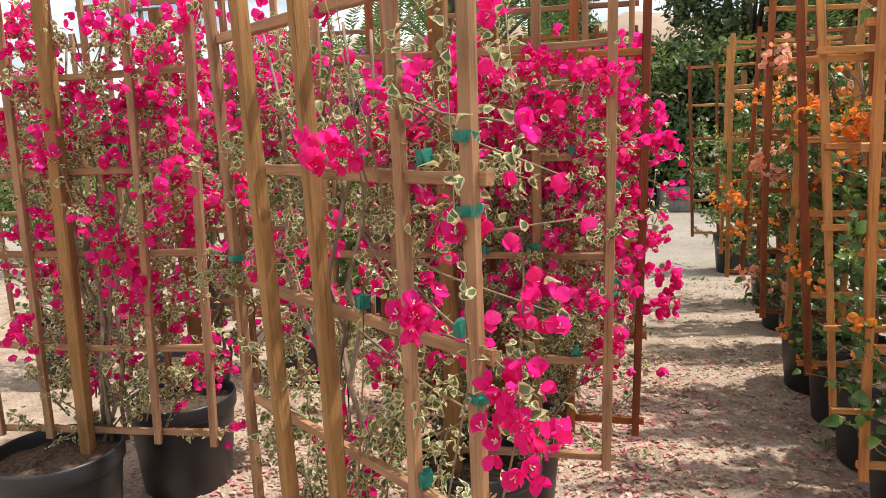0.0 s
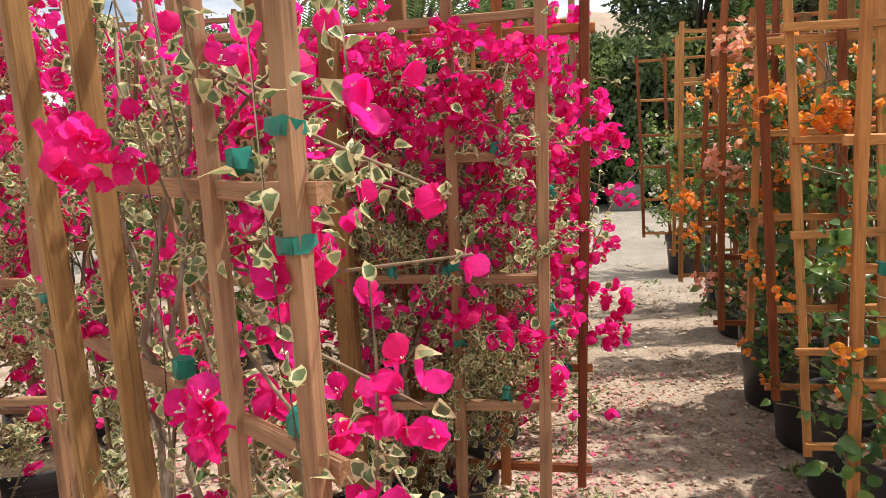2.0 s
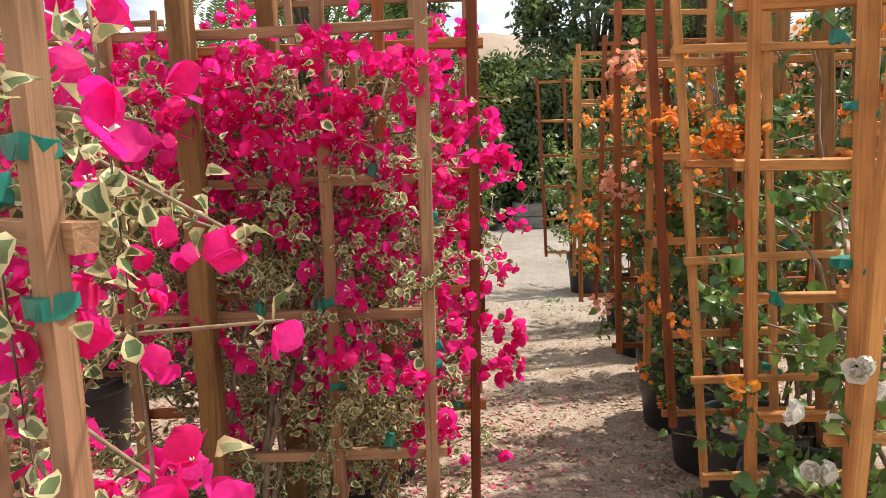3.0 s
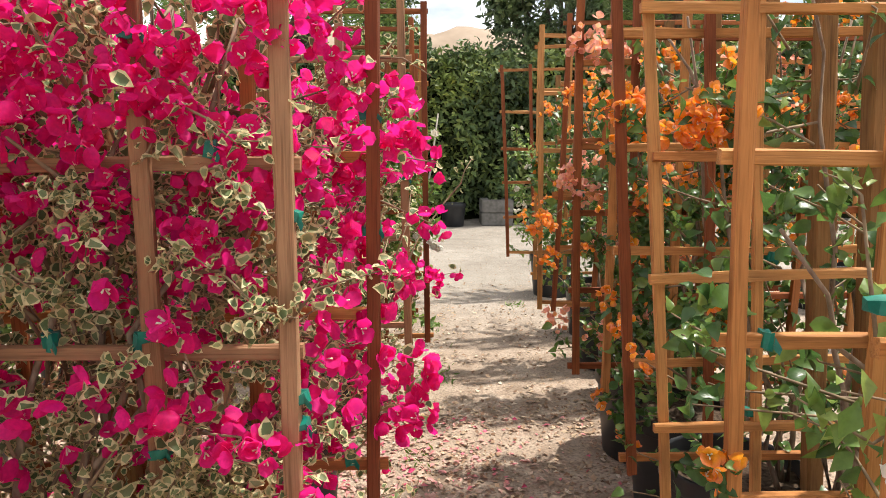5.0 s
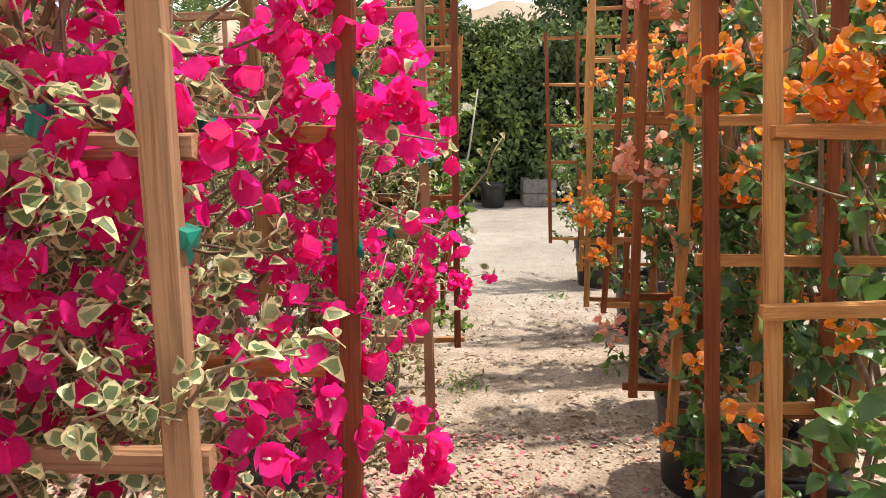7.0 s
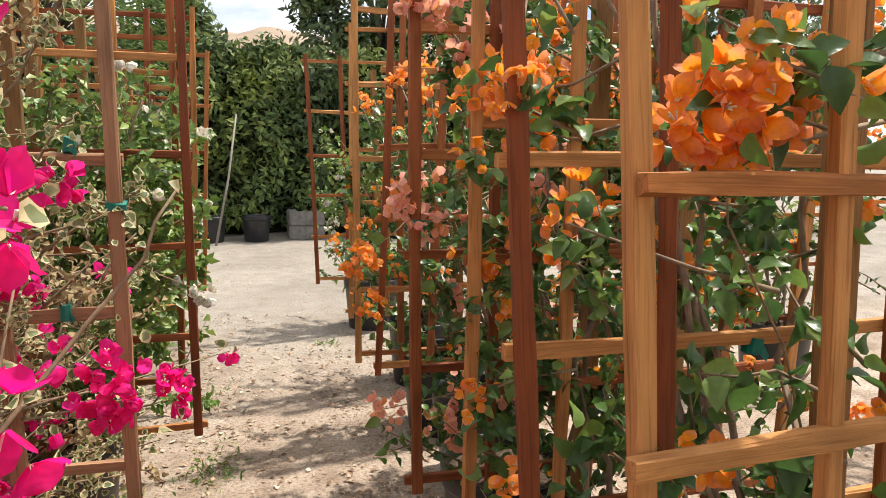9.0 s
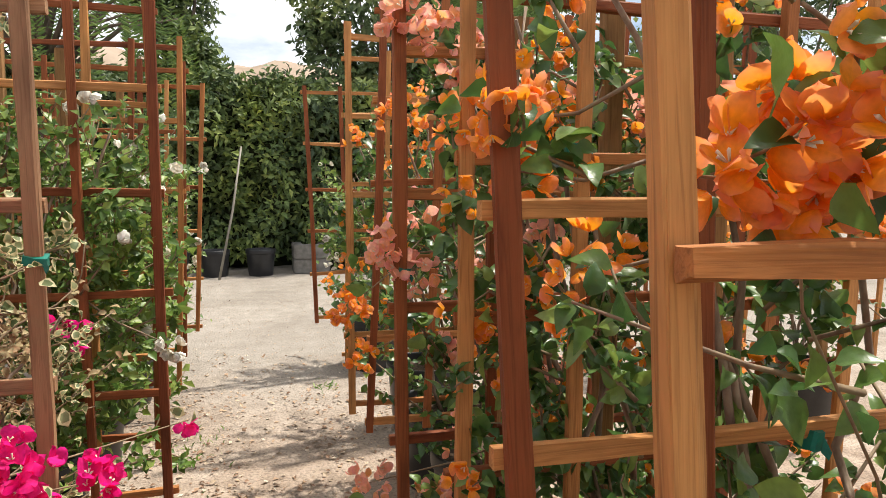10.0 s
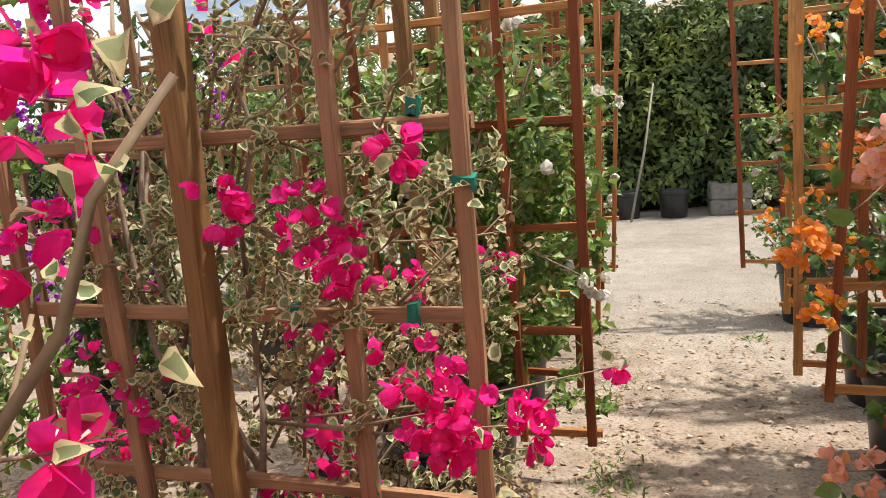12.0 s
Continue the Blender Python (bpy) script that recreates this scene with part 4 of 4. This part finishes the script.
# ---- rows further off ----
for k, (x, y, s) in enumerate(((-1.012, 2.05, -1), (-0.95, 2.63, -1), (-2.3, 2.2, -1), (-0.98, 3.6, -1), (-0.95, 4.5, -1), (-0.95, 5.6, -1), (-0.95, 6.8, -1), (-2.3, 3.4, -1), (-2.3, 4.8, -1), (-2.4, 6.2, -1), (-2.4, 7.6, -1),
                               (2.95, 3.0, 1), (2.95, 4.0, 1), (3.00, 5.1, 1), (3.00, 6.3, 1), (3.00, 7.4, 1))):
    trellis(x, y, s, rng.normal(0, 3), rng.normal(0, 1), wood_=WOOD_GREY if s < 0 else WOOD_RED)

# ---- climbers ----
climber('magenta', -0.04, 1.195, -1, SLANT, 110, 26, rising(0.22, 0.42), ((0.10, 1.09, 0.93, 16, 0.075), (0.07, 1.10, 0.86, 10, 0.06), (-0.23, 1.22, 1.29, 14, 0.06), (0.15, 1.128, 1.241, 1, 0.004), (0.166, 1.134, 1.187, 1, 0.004), (-0.083, 1.13, 1.041, 7, 0.03), (0.12, 1.12, 1.05, 6, 0.05), (0.09, 1.12, 1.32, 3, 0.05)), width=0.95, high=1.55, single=300, seed=11, depth=0.13, front=0.02,
        extra=((((0.0, 1.2, 0.55), (0.07, 1.13, 0.85), (0.085, 1.12, 1.1), (0.075, 1.12, 1.35), (0.06, 1.13, 1.52)), 70, 1.0), (((-0.08, 1.24, 0.6), (0.0, 1.14, 0.95), (-0.02, 1.15, 1.2), (-0.03, 1.16, 1.5)), 40, 1.0),
               (((-0.168, 1.3, 1.156), (-0.201, 1.3, 1.328), (-0.223, 1.3, 1.401), (-0.247, 1.3, 1.468), (-0.266, 1.3, 1.544)), 0, 1.0), (((-0.20, 1.31, 1.2), (-0.237, 1.3, 1.334), (-0.271, 1.3, 1.403), (-0.247, 1.3, 1.459)), 0, 1.0),
               (((-0.30, 1.40, 0.5), (-0.22, 1.27, 0.9), (-0.2, 1.26, 1.2), (-0.24, 1.28, 1.55)), 30, 0.9)))
climber('magenta', 0.230, 2.08, -1, 0, 185, 30, rising(0.2, 0.8, 0.75, 1.25), ((0.05, 2.08, 1.47, 30, 0.09), (-0.15, 2.1, 1.42, 30, 0.10), (0.05, 2.09, 1.36, 26, 0.08), (-0.12, 2.09, 1.32, 22, 0.08), (0.2, 2.09, 1.43, 22, 0.07), (-0.02, 2.11, 1.2, 22, 0.09), (0.17, 2.12, 1.25, 22, 0.08), (0.12, 2.1, 1.1, 14, 0.08), (-0.3, 2.1, 1.45, 26, 0.1), (-0.3, 2.1, 1.3, 22, 0.1), (0.18, 2.02, 0.86, 6, 0.04)), single=300, seed=12, high=1.48,
        extra=((((0.17, 2.06, 0.988), (0.158, 2.03, 1.031), (0.196, 2.03, 1.043), (0.246, 2.03, 1.034)), 30, 0.95),
               (((0.228, 2.06, 1.021), (0.273, 2.03, 1.075), (0.316, 2.03, 1.087), (0.359, 2.03, 1.099)), 30, 0.95),
               (((0.088, 2.06, 1.324), (0.136, 2.03, 1.304), (0.17, 2.03, 1.274), (0.217, 2.03, 1.274)), 30, 0.95),
               (((0.04, 2.06, 1.095), (0.077, 2.03, 1.126), (0.108, 2.03, 1.12), (0.132, 2.03, 1.104)), 30, 0.95),
               (((0.111, 2.06, 1.234), (0.149, 2.03, 1.24), (0.171, 2.03, 1.21), (0.176, 2.03, 1.192)), 30, 0.95),
               (((-0.067, 2.06, 1.192), (-0.025, 2.03, 1.164), (-0.037, 2.03, 1.121)), 30, 0.95),
               (((-0.079, 2.06, 0.931), (-0.01, 2.03, 0.965), (0.038, 2.03, 0.985)), 30, 0.95)))
climber('magenta', 0.322, 2.35, -1, 0, 130, 24, rising(0.45, 1.0, 0.6, 1.3), ((0.30, 2.38, 1.25, 18, 0.08), (0.29, 2.38, 1.1, 16, 0.07), (0.20, 2.4, 1.5, 20, 0.09), (0.403, 2.337, 0.86, 10, 0.035), (0.40, 2.33, 0.78, 6, 0.03), (0.38, 2.34, 1.28, 6, 0.04), (0.37, 2.33, 1.02, 8, 0.05), (0.30, 2.33, 1.38, 14, 0.06), (0.44, 2.40, 1.235, 2, 0.02), (0.43, 2.40, 1.12, 5, 0.035), (0.30, 2.73, 1.285, 6, 0.04), (0.26, 2.76, 1.26, 5, 0.04), (0.25, 2.74, 1.165, 3, 0.025), (0.24, 2.75, 1.04, 4, 0.03)), width=0.86, high=1.48, depth=0.09, single=300, seed=13,
        extra=((((0.34, 2.40, 0.95), (0.40, 2.48, 1.08), (0.455, 2.525, 1.15), (0.49, 2.53, 1.19), (0.497, 2.535, 1.215), (0.512, 2.545, 1.238)), 16, 0.42),
               (((0.33, 2.36, 1.42), (0.38, 2.36, 1.42), (0.43, 2.37, 1.39)), 5, 0.7),
               (((0.30, 2.44, 0.85), (0.34, 2.53, 1.0), (0.375, 2.59, 1.10), (0.385, 2.615, 1.17)), 22, 0.75), (((0.28, 2.48, 0.85), (0.31, 2.60, 0.98), (0.33, 2.66, 1.06)), 18, 0.85)))
climber('magenta', 0.345, 3.355, -1, 0, 150, 24, rising(0.30, 0.10, 0.7, 1.3), ((0.325, 3.24, 0.87, 26, 0.07), (0.42, 3.3, 0.83, 9, 0.05), (0.27, 3.3, 1.21, 5, 0.025), (0.12, 3.32, 1.10, 12, 0.07), (-0.02, 3.3, 1.14, 8, 0.06), (0.18, 3.3, 1.05, 8, 0.05), (0.521, 3.653, 0.796, 3, 0.015)), dry=0.28, low=0.30, high=1.5, single=150, seed=14)
climber('magenta', 0.30, 3.86, -1, 0, 110, 24, even(0.12), dry=0.6, low=0.36, high=1.0, seed=29, label="low half-dry bougainvillea with curled leaves in a black pot")
climber('rose', 0.40, 4.30, -1, 0, 170, 26, rising(0.06, 0.22), ((0.444, 4.128, 0.845, 4, 0.03),), high=1.45, seed=15, depth=0.25)
climber('rose', 0.335, 4.75, -1, 0, 150, 22, rising(0.05, 0.25), high=1.45, seed=16, depth=0.25)
climber('rose', 0.33, 5.45, -1, 0, 110, 18, even(0.15), high=1.4, seed=17, depth=0.25)
climber('rose', 0.33, 6.7, -1, 0, 90, 18, even(0.2), high=1.4, seed=18, depth=0.3)
climber('rose', 0.927, 1.80, +1, 0, 50, 15, even(0.08), ((0.91, 1.73, 0.955, 2, 0.03), (0.955, 1.74, 0.91, 2, 0.025)), low=0.45, high=1.1, seed=19, label="potted climbing rose with a few cream-white blooms")
climber('orange', 0.88, 2.07, +1, 0, 38, 14, even(0.06), low=0.40, high=1.15, single=120, seed=20, front=0.02)
climber('orange', 0.895, 2.51, +1, 0, 24, 13, rising(0.08, 0.3), ((1.0, 2.575, 1.30, 30, 0.062), (0.935, 2.57, 1.29, 6, 0.03), (1.055, 2.58, 1.315, 12, 0.04)), high=1.6, single=160, seed=21, front=0.015,
        extra=((((1.33, 2.70, 0.62), (1.24, 2.66, 0.85), (1.14, 2.62, 1.05), (1.02, 2.58, 1.20), (1.0, 2.57, 1.30)), 6, 0.8),))
climber('orange', 0.940, 2.86, +1, 0, 56, 15, rising(0.15, 0.55), ((0.96, 2.99, 1.36, 18, 0.05), (0.965, 2.98, 1.30, 8, 0.035), (1.07, 3.0, 1.20, 8, 0.05)), high=1.6, single=160, seed=22, front=0.02)
climber('orange', 1.000, 3.29, +1, 0, 88, 17, rising(0.35, 0.85), ((1.03, 3.33, 1.40, 14, 0.07), (1.12, 3.33, 1.12, 10, 0.06)), high=1.6, single=160, seed=23, front=0.02)
climber('peach', 0.965, 3.65, +1, 0, 92, 18, rising(0.35, 0.85), ((0.93, 3.62, 1.13, 18, 0.06), (0.99, 3.62, 1.10, 8, 0.045), (0.903, 3.70, 0.60, 10, 0.05), (1.0, 3.6, 1.62, 26, 0.10)), high=1.6, single=160, seed=24)
climber('orange', 1.020, 4.39, +1, 0, 80, 18, rising(0.3, 0.7), ((0.94, 4.285, 0.905, 24, 0.07), (0.98, 4.3, 0.74, 10, 0.05), (1.1, 4.3, 1.5, 16, 0.08)), high=1.55, single=100, seed=25)
climber('orange', 1.02, 4.95, +1, 0, 60, 18, rising(0.1, 0.3), high=1.5, seed=26)
climber('rose', 1.090, 5.60, +1, 0, 70, 18, even(0.08), high=1.3, seed=27, depth=0.25)
climber('rose', 1.04, 6.86, +1, 0, 70, 18, even(0.1), ((1.175, 7.1, 0.742, 8, 0.07), (1.22, 6.8, 1.1, 5, 0.05)), high=1.35, seed=28, depth=0.3)
climber('magenta', -1.01, 2.05, -1, 0, 195, 26, rising(0.35, 0.95, 0.4, 1.1), high=1.72, seed=31, front=0.07)
climber('magenta', -0.95, 2.63, -1, 0, 140, 24, rising(0.4, 0.95), high=1.72, seed=32)
climber('magenta', -2.3, 2.2, -1, 0, 90, 20, rising(0.1, 0.5), high=1.6, seed=48, depth=0.3)
climber('rose', -0.98, 3.6, -1, 0, 170, 20, even(0.10), high=1.6, depth=0.25, seed=33)
climber('purple', -0.95, 4.5, -1, 0, 150, 20, rising(0.1, 0.6), high=1.7, seed=34)
climber('rose', -0.95, 5.6, -1, 0, 120, 18, even(0.1), high=1.6, seed=35, depth=0.3)
climber('rose', -0.95, 6.8, -1, 0, 60, 14, even(0.1), high=1.4, seed=36, depth=0.3)
climber('purple', -2.3, 4.8, -1, 0, 50, 14, rising(0.1, 0.5), high=1.6, seed=37, depth=0.3)
climber('rose', -2.3, 3.4, -1, 0, 50, 14, even(0.05), high=1.3, seed=38, depth=0.3)
climber('rose', -2.4, 6.2, -1, 0, 50, 14, even(0.1), high=1.4, seed=45, depth=0.3)
climber('rose', -2.4, 7.6, -1, 0, 50, 14, even(0.1), high=1.4, seed=46, depth=0.3)
climber('rose', 3.00, 7.4, 1, 0, 50, 14, even(0.1), high=1.4, seed=47, depth=0.3)
climber('orange', 2.95, 3.0, 1, 0, 55, 15, rising(0.1, 0.4), high=1.6, seed=41, depth=0.3)
climber('orange', 2.95, 4.0, 1, 0, 55, 15, rising(0.1, 0.4), high=1.6, seed=42, depth=0.3)
climber('orange', 3.00, 5.1, 1, 0, 55, 15, rising(0.1, 0.3), high=1.5, seed=43, depth=0.3)
climber('rose', 3.00, 6.3, 1, 0, 55, 15, even(0.1), high=1.4, seed=44, depth=0.3)

# ---- pots ----
hedge_pots()
for x, y in ((-0.14, 4.12), (-0.354, 1.75), (-0.14, 6.36), (-0.17, 2.32), (-0.12, 2.62), (-0.08, 3.6), (-0.03, 4.54), (-0.10, 5.0), (-0.10, 5.7), (-0.10, 6.7), (-0.08, 7.25),
             (1.33, 2.05), (1.28, 2.33), (1.27, 2.78), (1.29, 3.20), (1.31, 3.62), (1.30, 4.05), (1.44, 4.65), (1.44, 5.2), (1.51, 5.85), (1.45, 7.12),
             (-1.51, 2.14), (-1.38, 2.64), (-1.62, 3.04), (-2.75, 2.45), (-1.4, 3.85), (-1.37, 4.75), (-1.37, 5.85), (-1.37, 7.05), (-2.72, 3.65), (-2.72, 5.05),
             (3.42, 7.65), (-2.82, 6.45), (-2.82, 7.85), (3.37, 3.25), (3.37, 4.25), (3.42, 5.35), (3.42, 6.55)):
    put_pot(x, y - 0.22)
